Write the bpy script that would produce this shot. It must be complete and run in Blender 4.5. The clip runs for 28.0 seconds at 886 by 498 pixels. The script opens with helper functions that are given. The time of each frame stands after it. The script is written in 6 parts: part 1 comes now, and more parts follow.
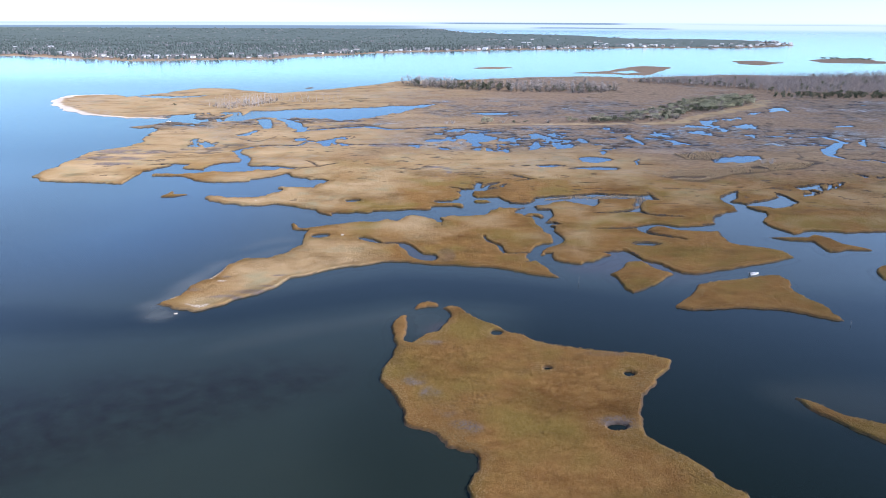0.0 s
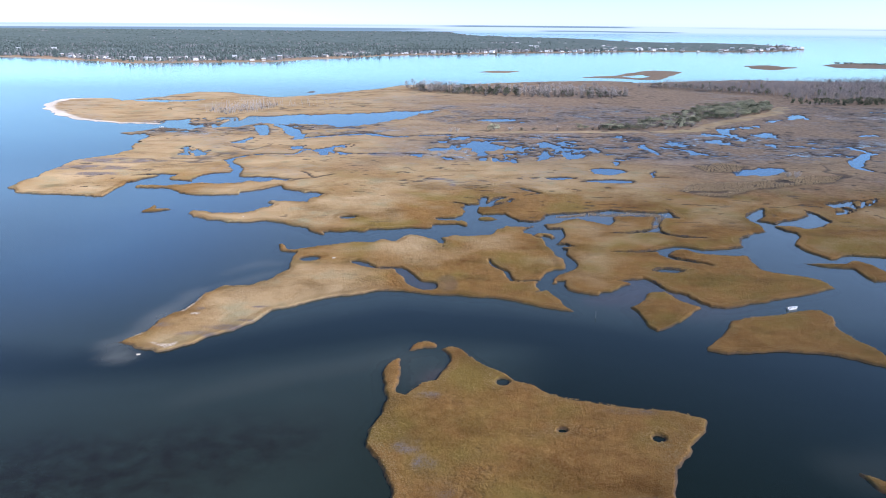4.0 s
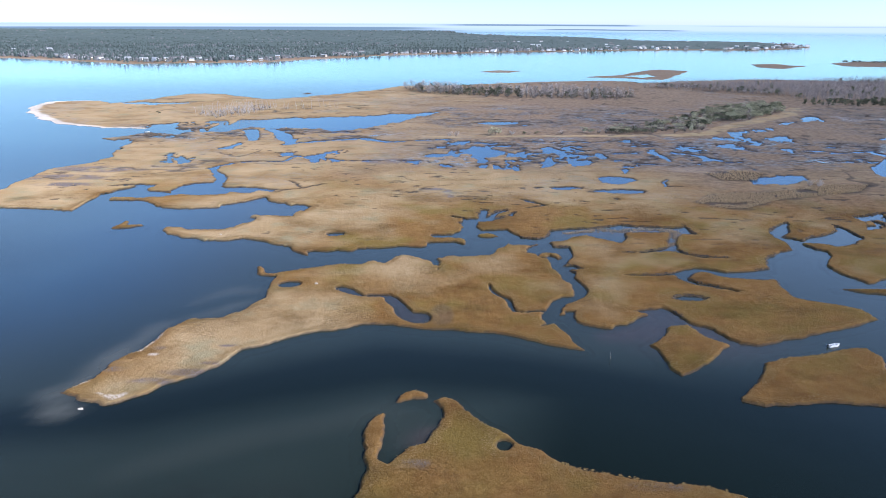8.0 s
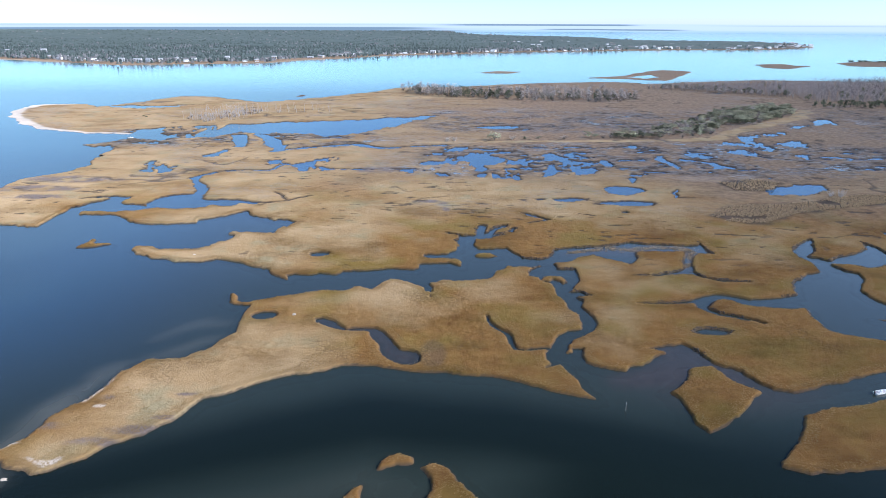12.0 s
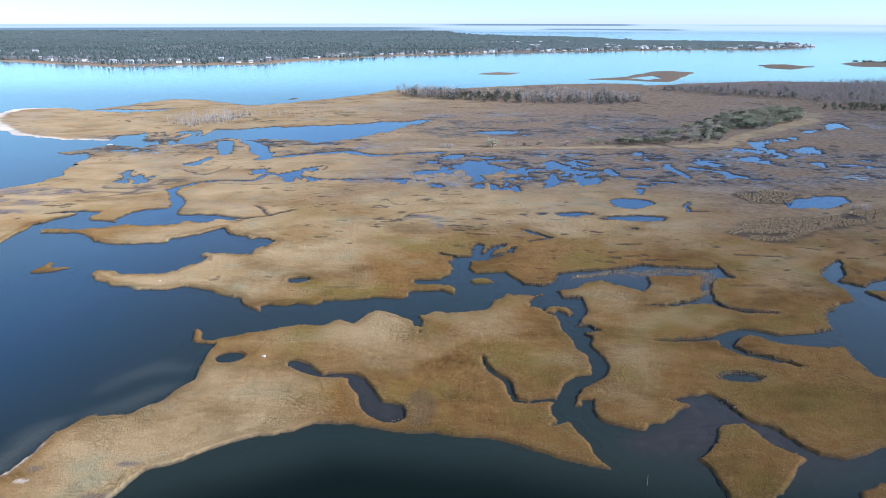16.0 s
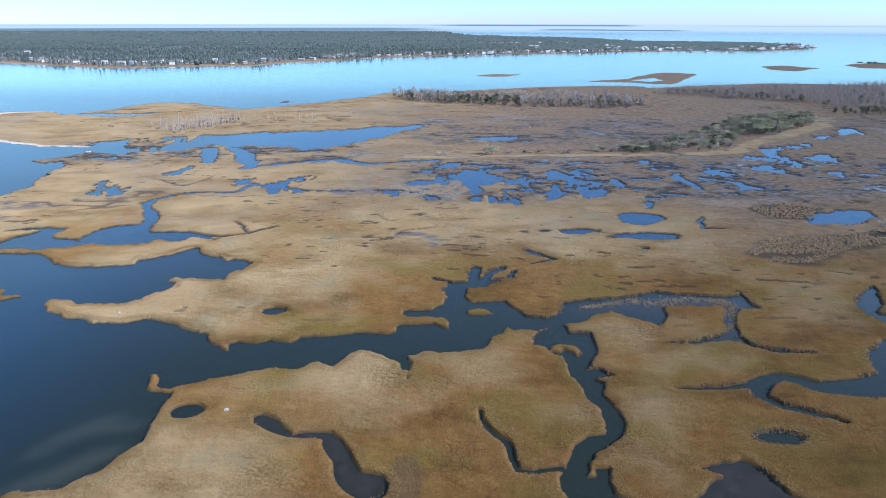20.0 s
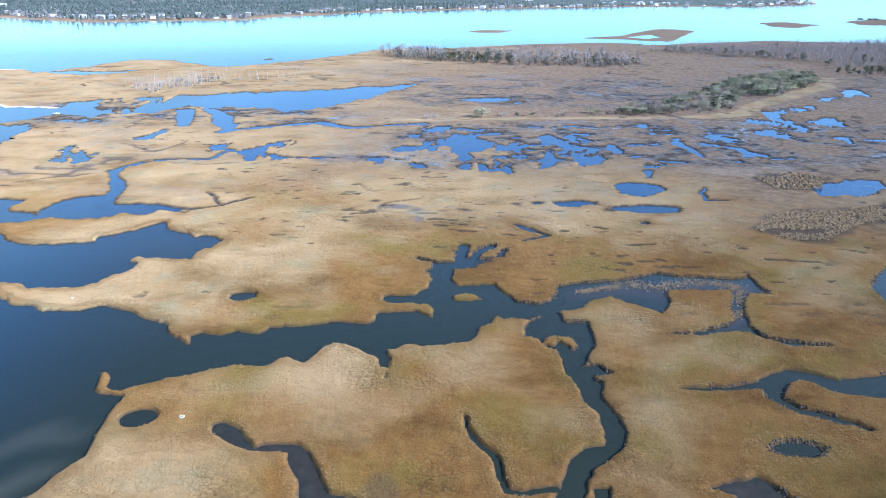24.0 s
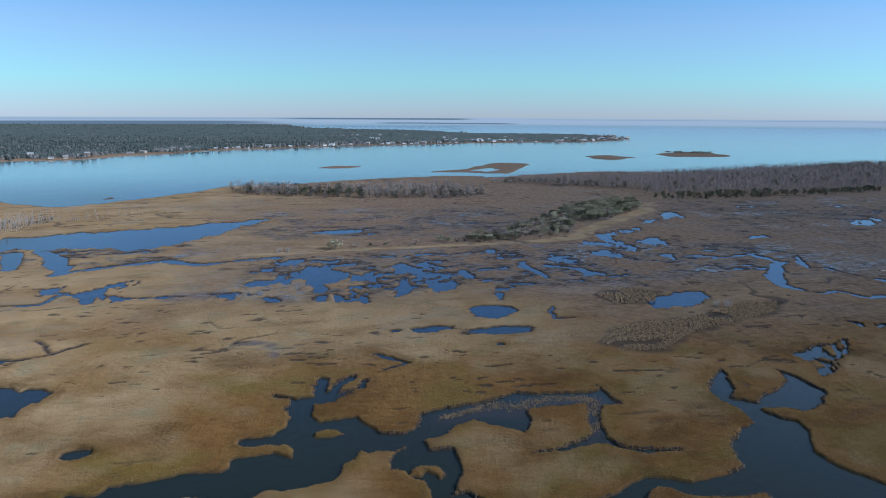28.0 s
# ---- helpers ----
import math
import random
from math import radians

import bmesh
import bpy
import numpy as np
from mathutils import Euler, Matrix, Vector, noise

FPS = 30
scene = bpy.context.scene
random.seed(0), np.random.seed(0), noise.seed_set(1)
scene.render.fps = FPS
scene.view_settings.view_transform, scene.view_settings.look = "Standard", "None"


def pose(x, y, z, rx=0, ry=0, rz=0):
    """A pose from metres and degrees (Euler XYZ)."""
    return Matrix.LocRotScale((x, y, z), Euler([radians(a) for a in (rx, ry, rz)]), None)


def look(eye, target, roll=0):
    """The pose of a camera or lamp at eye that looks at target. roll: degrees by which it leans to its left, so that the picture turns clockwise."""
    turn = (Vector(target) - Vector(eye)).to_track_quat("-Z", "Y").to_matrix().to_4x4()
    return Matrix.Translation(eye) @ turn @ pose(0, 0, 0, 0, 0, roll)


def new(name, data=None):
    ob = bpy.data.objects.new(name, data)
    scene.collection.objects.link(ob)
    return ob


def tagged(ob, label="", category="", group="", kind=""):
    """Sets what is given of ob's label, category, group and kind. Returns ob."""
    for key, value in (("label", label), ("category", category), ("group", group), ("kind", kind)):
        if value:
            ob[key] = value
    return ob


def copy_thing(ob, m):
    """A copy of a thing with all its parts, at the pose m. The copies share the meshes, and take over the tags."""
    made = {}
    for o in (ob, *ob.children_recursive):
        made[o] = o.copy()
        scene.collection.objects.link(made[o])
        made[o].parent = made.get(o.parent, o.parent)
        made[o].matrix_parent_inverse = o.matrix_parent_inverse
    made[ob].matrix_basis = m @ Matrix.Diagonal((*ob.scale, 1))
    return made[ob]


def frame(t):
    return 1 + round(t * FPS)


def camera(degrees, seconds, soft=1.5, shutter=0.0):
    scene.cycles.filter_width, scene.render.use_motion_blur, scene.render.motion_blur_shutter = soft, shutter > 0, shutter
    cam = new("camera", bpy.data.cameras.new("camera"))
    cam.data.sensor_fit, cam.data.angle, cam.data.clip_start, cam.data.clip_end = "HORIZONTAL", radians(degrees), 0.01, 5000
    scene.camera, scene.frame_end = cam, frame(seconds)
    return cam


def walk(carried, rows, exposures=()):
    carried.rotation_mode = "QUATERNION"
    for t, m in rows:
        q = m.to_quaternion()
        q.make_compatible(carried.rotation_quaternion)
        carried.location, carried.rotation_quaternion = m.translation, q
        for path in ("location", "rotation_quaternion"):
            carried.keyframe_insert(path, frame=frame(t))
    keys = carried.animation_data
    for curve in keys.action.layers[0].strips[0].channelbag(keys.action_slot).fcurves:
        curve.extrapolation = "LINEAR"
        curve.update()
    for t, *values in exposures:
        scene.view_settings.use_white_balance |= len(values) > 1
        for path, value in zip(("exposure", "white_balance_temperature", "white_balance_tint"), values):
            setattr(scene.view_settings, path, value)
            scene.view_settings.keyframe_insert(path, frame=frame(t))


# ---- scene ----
cam = camera(63.47, 28.0, soft=0.55)
WALK = [
    (0, -0.01, 0.01, 100.02, 17.851, 0.010, 0.232),
    (1, 0.38, 8.21, 100.09, 17.785, -0.112, 0.333),
    (2, 0.84, 16.34, 100.06, 17.714, -0.247, 0.402),
    (3, 1.36, 24.41, 99.96, 17.658, -0.382, 0.436),
    (3.5, 1.61, 28.49, 99.91, 17.653, -0.429, 0.448),
    (5.5, 2.61, 45.07, 99.75, 17.665, -0.535, 0.422),
    (6.5, 3.27, 53.43, 99.77, 17.690, -0.577, 0.364),
    (7.5, 4.03, 61.68, 99.85, 17.724, -0.621, 0.294),
    (8.5, 4.75, 69.73, 99.94, 17.760, -0.644, 0.219),
    (9.5, 5.34, 77.51, 100.03, 17.784, -0.642, 0.167),
    (10.5, 5.89, 85.09, 100.03, 17.778, -0.643, 0.157),
    (11.5, 6.53, 92.68, 99.98, 17.756, -0.664, 0.162),
    (12.5, 7.29, 100.53, 99.97, 17.749, -0.685, 0.134),
    (14.5, 8.74, 116.87, 100.12, 17.769, -0.676, 0.041),
    (15.5, 9.20, 124.91, 100.20, 17.766, -0.630, 0.040),
    (16.5, 9.52, 132.83, 100.24, 17.738, -0.565, 0.072),
    (17.5, 9.89, 140.67, 100.26, 17.699, -0.516, 0.090),
    (18.5, 10.36, 148.48, 100.29, 17.681, -0.494, 0.075),
    (19.5, 10.93, 156.34, 100.35, 17.697, -0.494, 0.069),
    (20, 11.27, 160.28, 100.40, 17.717, -0.498, 0.068),
    (20.5, 11.63, 164.23, 100.43, 17.738, -0.498, 0.049),
    (22.5, 13.13, 179.97, 100.32, 17.794, -0.468, -0.057),
    (23, 13.43, 181.75, 100.31, 21.692, -0.292, 0.115),
    (23.5, 13.57, 182.78, 100.44, 26.423, -0.048, 0.265),
    (24, 13.66, 183.49, 100.49, 21.068, 0.201, 0.323),
    (24.3, 13.69, 183.79, 100.49, 18.130, 0.320, 0.305),
    (24.5, 13.70, 183.95, 100.49, 17.135, 0.390, 0.293),
    (25, 13.69, 184.18, 100.45, 14.551, 0.517, 0.276),
    (25.5, 13.67, 184.25, 100.38, 14.344, 0.579, 0.327),
    (26, 13.66, 184.22, 100.31, 11.609, 0.628, 0.298),
    (26.5, 13.69, 184.11, 100.23, 10.685, 0.648, 0.280),
    (27, 13.76, 183.96, 100.17, 10.674, 0.681, 0.238),
    (27.5, 13.84, 183.80, 100.11, 10.687, 5.095, 0.314),
    (28, 13.92, 183.67, 100.08, 10.652, 11.890, 0.269),
]
walk(cam, [(t, pose(x, y, z, 90 - tilt, 0, -turn) @ pose(0, 0, 0, 0, 0, lean)) for t, x, y, z, tilt, turn, lean in WALK],
     exposures=[(0, 0.5, 5650, 23), (8.0, 0.38, 5500, 21), (12.0, 0.36, 5500, 19), (17.0, 0.26, 5350, 17), (20.5, 0.18, 5300, 16), (23.2, 0.3, 5200, 16), (24.2, 0.82, 5150, 16), (25.0, 0.20, 5300, 15), (26.0, -0.25, 5300, 15), (27.0, -0.57, 5350, 15), (28.0, -0.60, 5350, 15)])

# ---- sky and sun ----
SUN_ELEVATION, SUN_AZIMUTH = radians(32), radians(107)   # azimuth clockwise from +y
world = bpy.data.worlds.new("sky")
scene.world = world
world.use_nodes = True
wn = world.node_tree
sky = wn.nodes.new("ShaderNodeTexSky")
sky.sky_type = "NISHITA"
sky.sun_disc = False
sky.sun_elevation, sky.sun_rotation = SUN_ELEVATION, SUN_AZIMUTH
sky.air_density, sky.dust_density, sky.ozone_density = 1.0, 0.0, 1.0
wn.nodes["Background"].inputs["Strength"].default_value = 0.23
# a cool, clean winter sky: whiter blue at the horizon, cyan blue above
way_up = wn.nodes.new("ShaderNodeSeparateXYZ")
wn.links.new(wn.nodes.new("ShaderNodeTexCoord").outputs["Generated"], way_up.inputs[0])
rise = wn.nodes.new("ShaderNodeMapRange")
rise.inputs["From Min"].default_value, rise.inputs["From Max"].default_value = 0.0, 0.22
wn.links.new(way_up.outputs["Z"], rise.inputs["Value"])
shade = wn.nodes.new("ShaderNodeValToRGB")
for place, tone in ((0.0, (0.345, 0.46, 0.74)), (0.2, (0.435, 0.54, 0.73)), (0.5, (0.53, 0.635, 0.75)), (0.67, (0.485, 0.65, 0.75)), (1.0, (0.39, 0.62, 0.73))):
    stop = shade.color_ramp.elements[0] if place == 0.0 else shade.color_ramp.elements[1] if place == 1.0 else shade.color_ramp.elements.new(place)
    stop.color = (*tone, 1)
wn.links.new(rise.outputs["Result"], shade.inputs["Fac"])
# the dark, deep blue of a dry winter sky overhead
overhead = wn.nodes.new("ShaderNodeMapRange")
overhead.inputs["From Min"].default_value, overhead.inputs["From Max"].default_value = 0.14, 0.58
wn.links.new(way_up.outputs["Z"], overhead.inputs["Value"])
dome = wn.nodes.new("ShaderNodeMix")
dome.data_type = "RGBA"
dome.inputs[7].default_value = (0.17, 0.21, 0.20, 1)
wn.links.new(overhead.outputs["Result"], dome.inputs["Factor"])
wn.links.new(shade.outputs["Color"], dome.inputs[6])
tint = wn.nodes.new("ShaderNodeMix")
tint.data_type, tint.blend_type = "RGBA", "MULTIPLY"
tint.inputs["Factor"].default_value = 1.0
wn.links.new(sky.outputs["Color"], tint.inputs[6])
wn.links.new(dome.outputs[2], tint.inputs[7])
wn.links.new(tint.outputs[2], wn.nodes["Background"].inputs["Color"])
sun = new("sun", bpy.data.lights.new("sun", "SUN"))
sun.data.energy, sun.data.angle, sun.data.color = 5.0, radians(0.53), (1.0, 0.92, 0.80)
SUN_WAY = Vector((math.sin(SUN_AZIMUTH) * math.cos(SUN_ELEVATION), math.cos(SUN_AZIMUTH) * math.cos(SUN_ELEVATION), math.sin(SUN_ELEVATION)))
sun.matrix_world = look(SUN_WAY * 300, (0, 0, 0))

# ---- small numeric helpers ----
def lattice(ix, iy, seed):
    h = (ix.astype(np.int64) * 374761393 + iy.astype(np.int64) * 668265263 + seed * 974711) & 0x7FFFFFFF
    h = ((h ^ (h >> 13)) * 1274126177) & 0x7FFFFFFF
    return ((h ^ (h >> 16)) & 0xFFFF).astype(np.float32) / 65535.0


def vnoise(x, y, seed=0):
    """Smooth noise, 0 to 1."""
    ix, iy = np.floor(x), np.floor(y)
    fx, fy = (x - ix).astype(np.float32), (y - iy).astype(np.float32)
    fx, fy = fx * fx * (3 - 2 * fx), fy * fy * (3 - 2 * fy)
    a, b = lattice(ix, iy, seed), lattice(ix + 1, iy, seed)
    c, d = lattice(ix, iy + 1, seed), lattice(ix + 1, iy + 1, seed)
    return (a + (b - a) * fx) * (1 - fy) + (c + (d - c) * fx) * fy


def fbm(x, y, scale, octaves=4, seed=0, gain=0.5):
    total, amp, norm = 0, 1.0, 0
    for k in range(octaves):
        total = total + amp * vnoise(x / scale + 17.3 * k, y / scale - 9.1 * k, seed + k)
        norm += amp
        amp, scale = amp * gain, scale * 0.5
    return total / norm


def step(a, b, x):
    t = np.clip((x - a) / (b - a), 0, 1)
    return t * t * (3 - 2 * t)


def inside_distance(poly, xs, ys, X, Y, reach=45.0):
    """Signed distance to an outline, positive inside, cut off at reach; X, Y are the bent coordinates of the grid xs, ys."""
    d2 = np.full(X.shape, reach * reach, np.float32)
    odd = np.zeros(X.shape, bool)
    pad = reach + 40
    for (ax, ay), (bx, by) in zip(poly, poly[1:] + poly[:1]):
        j0, j1 = np.searchsorted(ys, min(ay, by) - 45), np.searchsorted(ys, max(ay, by) + 45)
        if j1 > j0 and ay != by:
            yy, xx = Y[j0:j1], X[j0:j1]
            odd[j0:j1] ^= ((ay > yy) != (by > yy)) & (xx < (bx - ax) * (yy - ay) / (by - ay) + ax)
        i0, i1 = np.searchsorted(xs, min(ax, bx) - pad), np.searchsorted(xs, max(ax, bx) + pad)
        j0, j1 = np.searchsorted(ys, min(ay, by) - pad), np.searchsorted(ys, max(ay, by) + pad)
        if i1 <= i0 or j1 <= j0:
            continue
        px, py = X[j0:j1, i0:i1] - ax, Y[j0:j1, i0:i1] - ay
        ex, ey = bx - ax, by - ay
        t = np.clip((px * ex + py * ey) / max(ex * ex + ey * ey, 1e-6), 0, 1)
        dd = (px - t * ex) ** 2 + (py - t * ey) ** 2
        np.minimum(d2[j0:j1, i0:i1], dd, out=d2[j0:j1, i0:i1])
    d = np.sqrt(d2)
    return np.where(odd, d, -d)


def stroke_distance(line, xs, ys, X, Y, reach=30.0):
    """Signed distance to a creek drawn as (x, y, half width) stations, positive in the water."""
    best = np.full(X.shape, -reach, np.float32)
    for (ax, ay, aw), (bx, by, bw) in zip(line, line[1:]):
        pad = reach + 8
        i0, i1 = np.searchsorted(xs, min(ax, bx) - pad), np.searchsorted(xs, max(ax, bx) + pad)
        j0, j1 = np.searchsorted(ys, min(ay, by) - pad), np.searchsorted(ys, max(ay, by) + pad)
        if i1 <= i0 or j1 <= j0:
            continue
        px, py = X[j0:j1, i0:i1] - ax, Y[j0:j1, i0:i1] - ay
        ex, ey = bx - ax, by - ay
        t = np.clip((px * ex + py * ey) / max(ex * ex + ey * ey, 1e-6), 0, 1)
        d = aw + (bw - aw) * t - np.hypot(px - t * ex, py - t * ey)
        np.maximum(best[j0:j1, i0:i1], d, out=best[j0:j1, i0:i1])
    return best


def grid_mesh(name, pieces, values, material, smooth=True):
    """One mesh of several height grids: pieces of (xs, ys, Z, keep-quad mask); values: point attributes, name -> list of grids."""
    cos, faces, attrs, base = [], [], {k: [] for k in values}, 0
    for n, (GX, GY, Z, keep) in enumerate(pieces):
        ny, nx = Z.shape
        idx = np.arange(nx * ny).reshape(ny, nx)
        q = np.stack([idx[:-1, :-1], idx[:-1, 1:], idx[1:, 1:], idx[1:, :-1]], -1)[keep]
        used = np.zeros(nx * ny, bool)
        used[q.ravel()] = True
        remap = np.cumsum(used) - 1 + base
        faces.append(remap[q])
        cos.append(np.stack([GX.ravel()[used], GY.ravel()[used], Z.ravel()[used]], -1))
        for k in values:
            attrs[k].append(values[k][n].ravel()[used])
        base += int(used.sum())
    cos, faces = np.concatenate(cos), np.concatenate(faces)
    me = bpy.data.meshes.new(name)
    me.vertices.add(len(cos))
    me.vertices.foreach_set("co", cos.astype(np.float32).ravel())
    me.loops.add(faces.size)
    me.loops.foreach_set("vertex_index", faces.astype(np.int32).ravel())
    me.polygons.add(len(faces))
    me.polygons.foreach_set("loop_start", np.arange(0, faces.size, 4, dtype=np.int32))
    me.polygons.foreach_set("use_smooth", np.full(len(faces), smooth))
    for k, a in attrs.items():
        me.attributes.new(k, "FLOAT", "POINT").data.foreach_set("value", np.concatenate(a).astype(np.float32))
    me.update(calc_edges=True)
    me.materials.append(material)
    return new(name, me)


# ---- materials ----
def material(name):
    m = bpy.data.materials.new(name)
    m.use_nodes = True
    nt = m.node_tree
    return m, nt, nt.nodes["Principled BSDF"]


def node(nt, kind, **inputs):
    n = nt.nodes.new("ShaderNode" + kind)
    for k, v in inputs.items():
        k = k.replace("_", " ")
        if isinstance(v, bpy.types.NodeSocket):
            nt.links.new(v, n.inputs[k])
        else:
            n.inputs[k].default_value = v
    return n


def attr(nt, name):
    n = nt.nodes.new("ShaderNodeAttribute")
    n.attribute_name = name
    return n.outputs["Fac"]


def mix(nt, fac, a, b, blend="MIX"):
    n = nt.nodes.new("ShaderNodeMix")
    n.data_type, n.blend_type = "RGBA", blend
    for sock, v in ((n.inputs["Factor"], fac), (n.inputs["A"], a), (n.inputs["B"], b)):
        sock = [s for s in n.inputs if s.name == sock.name and (s.type == "RGBA" or s.name == "Factor")][0]
        if isinstance(v, bpy.types.NodeSocket):
            nt.links.new(v, sock)
        else:
            sock.default_value = v if sock.type == "VALUE" else (*v, 1)
    return [o for o in n.outputs if o.type == "RGBA"][0]


def math_node(nt, op, a, b=0.0, c=0.0):
    n = nt.nodes.new("ShaderNodeMath")
    n.operation = op
    for i, v in enumerate((a, b, c)):
        if isinstance(v, bpy.types.NodeSocket):
            nt.links.new(v, n.inputs[i])
        else:
            n.inputs[i].default_value = v
    return n.outputs[0]


def noise_tex(nt, scale, detail=3.0, rough=0.55, stretch=None):
    co = nt.nodes.new("ShaderNodeTexCoord").outputs["Object"]
    if stretch:
        mp = node(nt, "Mapping", Vector=co)
        mp.inputs["Scale"].default_value = stretch
        co = mp.outputs["Vector"]
    n = node(nt, "TexNoise", Vector=co, Scale=scale, Detail=detail, Roughness=rough)
    return n.outputs["Fac"]


def spread(nt, fac, lo, hi):
    n = node(nt, "MapRange", Value=fac)
    n.inputs["From Min"].default_value, n.inputs["From Max"].default_value = lo, hi
    return n.outputs["Result"]


def bump(nt, bsdf, height, distance, strength=1.0):
    b = node(nt, "Bump", Height=height, Distance=distance, Strength=strength)
    nt.links.new(b.outputs["Normal"], bsdf.inputs["Normal"])


def marsh_material(blades=False):
    m, nt, b = material("marsh grass blades" if blades else "marsh grass")
    big, mid, fine = noise_tex(nt, 0.035, 4), noise_tex(nt, 0.22, 5, 0.65), noise_tex(nt, 1.6, 4, 0.7)
    tan = mix(nt, spread(nt, big, 0.35, 0.65), (0.365, 0.255, 0.125), (0.45, 0.332, 0.182))
    tan = mix(nt, spread(nt, noise_tex(nt, 0.05, 4, 0.6), 0.52, 0.68), tan, (0.33, 0.285, 0.165))
    gold = mix(nt, spread(nt, mid, 0.35, 0.65), (0.222, 0.118, 0.034), (0.280, 0.164, 0.052))
    gold = mix(nt, spread(nt, noise_tex(nt, 0.035, 3, 0.55), 0.46, 0.64), gold, (0.218, 0.150, 0.038))
    brown = mix(nt, spread(nt, mid, 0.38, 0.62), (0.175, 0.126, 0.094), (0.315, 0.228, 0.152))
    c = mix(nt, attr(nt, "gold"), tan, gold)
    c = mix(nt, spread(nt, noise_tex(nt, 0.022, 5, 0.62, (1, 1.5, 1)), 0.50, 0.68), c, mix(nt, 1.0, c, (0.62, 0.58, 0.50), "MULTIPLY"))
    c = mix(nt, attr(nt, "brown"), c, brown)
    # dark gaps between clumps of grass
    vor = nt.nodes.new("ShaderNodeTexVoronoi")
    vor.inputs["Scale"].default_value = 0.85
    nt.links.new(nt.nodes.new("ShaderNodeTexCoord").outputs["Object"], vor.inputs["Vector"])
    clump = math_node(nt, "MULTIPLY", spread(nt, vor.outputs["Distance"], 0.42, 0.75), spread(nt, noise_tex(nt, 0.045, 4, 0.6), 0.53, 0.66))
    c = mix(nt, math_node(nt, "MULTIPLY", clump, 0.25), c, (0.085, 0.06, 0.04))
    c = mix(nt, attr(nt, "wrack"), c, mix(nt, mid, (0.15, 0.118, 0.10), (0.23, 0.19, 0.165)))
    c = mix(nt, attr(nt, "mud"), c, mix(nt, fine, (0.045, 0.036, 0.029), (0.10, 0.080, 0.064)))
    c = mix(nt, attr(nt, "sand"), c, mix(nt, fine, (0.50, 0.44, 0.36), (0.68, 0.61, 0.52)))
    c = mix(nt, spread(nt, fine, 0.25, 0.75), mix(nt, 1.0, c, (0.93, 0.92, 0.91), "MULTIPLY"), mix(nt, 1.0, c, (1.06, 1.06, 1.06), "MULTIPLY"))
    nt.links.new(c, b.inputs["Base Color"])
    b.inputs["Roughness"].default_value = 0.9
    b.inputs["Diffuse Roughness"].default_value = 1.0
    b.inputs["Specular IOR Level"].default_value = 0.15
    if blades:
        tone = nt.nodes.new("ShaderNodeNewGeometry").outputs["Random Per Island"]
        c = mix(nt, tone, mix(nt, 1.0, c, (1.0, 1.0, 1.0), "MULTIPLY"), mix(nt, 1.0, c, (1.12, 1.12, 1.10), "MULTIPLY"))
        nt.nodes.remove(b)
        through_leaf = nt.nodes.new("ShaderNodeMixShader")
        through_leaf.inputs[0].default_value = 0.15
        for k, kind in ((1, "BsdfDiffuse"), (2, "BsdfTranslucent")):
            lean = node(nt, "VectorMath")
            lean.operation = "MULTIPLY_ADD"
            nt.links.new(nt.nodes.new("ShaderNodeNewGeometry").outputs["Normal"], lean.inputs[0])
            lean.inputs[1].default_value, lean.inputs[2].default_value = (0.35, 0.35, 0.35), (0, 0, 0.8 if k == 1 else -0.8)
            nt.links.new(node(nt, kind, Color=c, Normal=lean.outputs[0]).outputs[0], through_leaf.inputs[k])
        nt.links.new(through_leaf.outputs[0], nt.nodes["Material Output"].inputs["Surface"])
        return m
    # a film of standing water between the stems
    film = math_node(nt, "MULTIPLY", attr(nt, "wet"), spread(nt, noise_tex(nt, 0.13, 6, 0.7, (1, 1.6, 1)), 0.40, 0.56))
    nt.links.new(math_node(nt, "MULTIPLY_ADD", film, -0.72, 0.9), b.inputs["Roughness"])
    nt.links.new(math_node(nt, "MULTIPLY_ADD", film, 0.4, 0.15), b.inputs["Specular IOR Level"])
    nt.links.new(mix(nt, math_node(nt, "MULTIPLY", film, 0.55), c, (0.085, 0.07, 0.06)), b.inputs["Base Color"])
    h = math_node(nt, "ADD", noise_tex(nt, 2.2, 5, 0.75), math_node(nt, "MULTIPLY", noise_tex(nt, 0.4, 3), 1.2))
    h = math_node(nt, "SUBTRACT", h, math_node(nt, "MULTIPLY", clump, 0.5))
    bump(nt, b, h, 0.26, math_node(nt, "MULTIPLY_ADD", film, -0.85, 1.0))
    return m


def seabed_material():
    m, nt, b = material("seabed silt")
    silt = mix(nt, noise_tex(nt, 0.03, 5, 0.6), (0.105, 0.110, 0.090), (0.17, 0.165, 0.13))
    c = mix(nt, attr(nt, "deep"), silt, (0.008, 0.020, 0.028))
    weed = math_node(nt, "MULTIPLY", attr(nt, "weed"), spread(nt, noise_tex(nt, 0.11, 6, 0.7), 0.42, 0.58))
    c = mix(nt, weed, c, (0.012, 0.014, 0.016))
    c = mix(nt, attr(nt, "shoal"), c, mix(nt, noise_tex(nt, 0.08, 5), (0.22, 0.21, 0.17), (0.36, 0.34, 0.28)))
    nt.links.new(c, b.inputs["Base Color"])
    b.inputs["Roughness"].default_value = 0.95
    return m


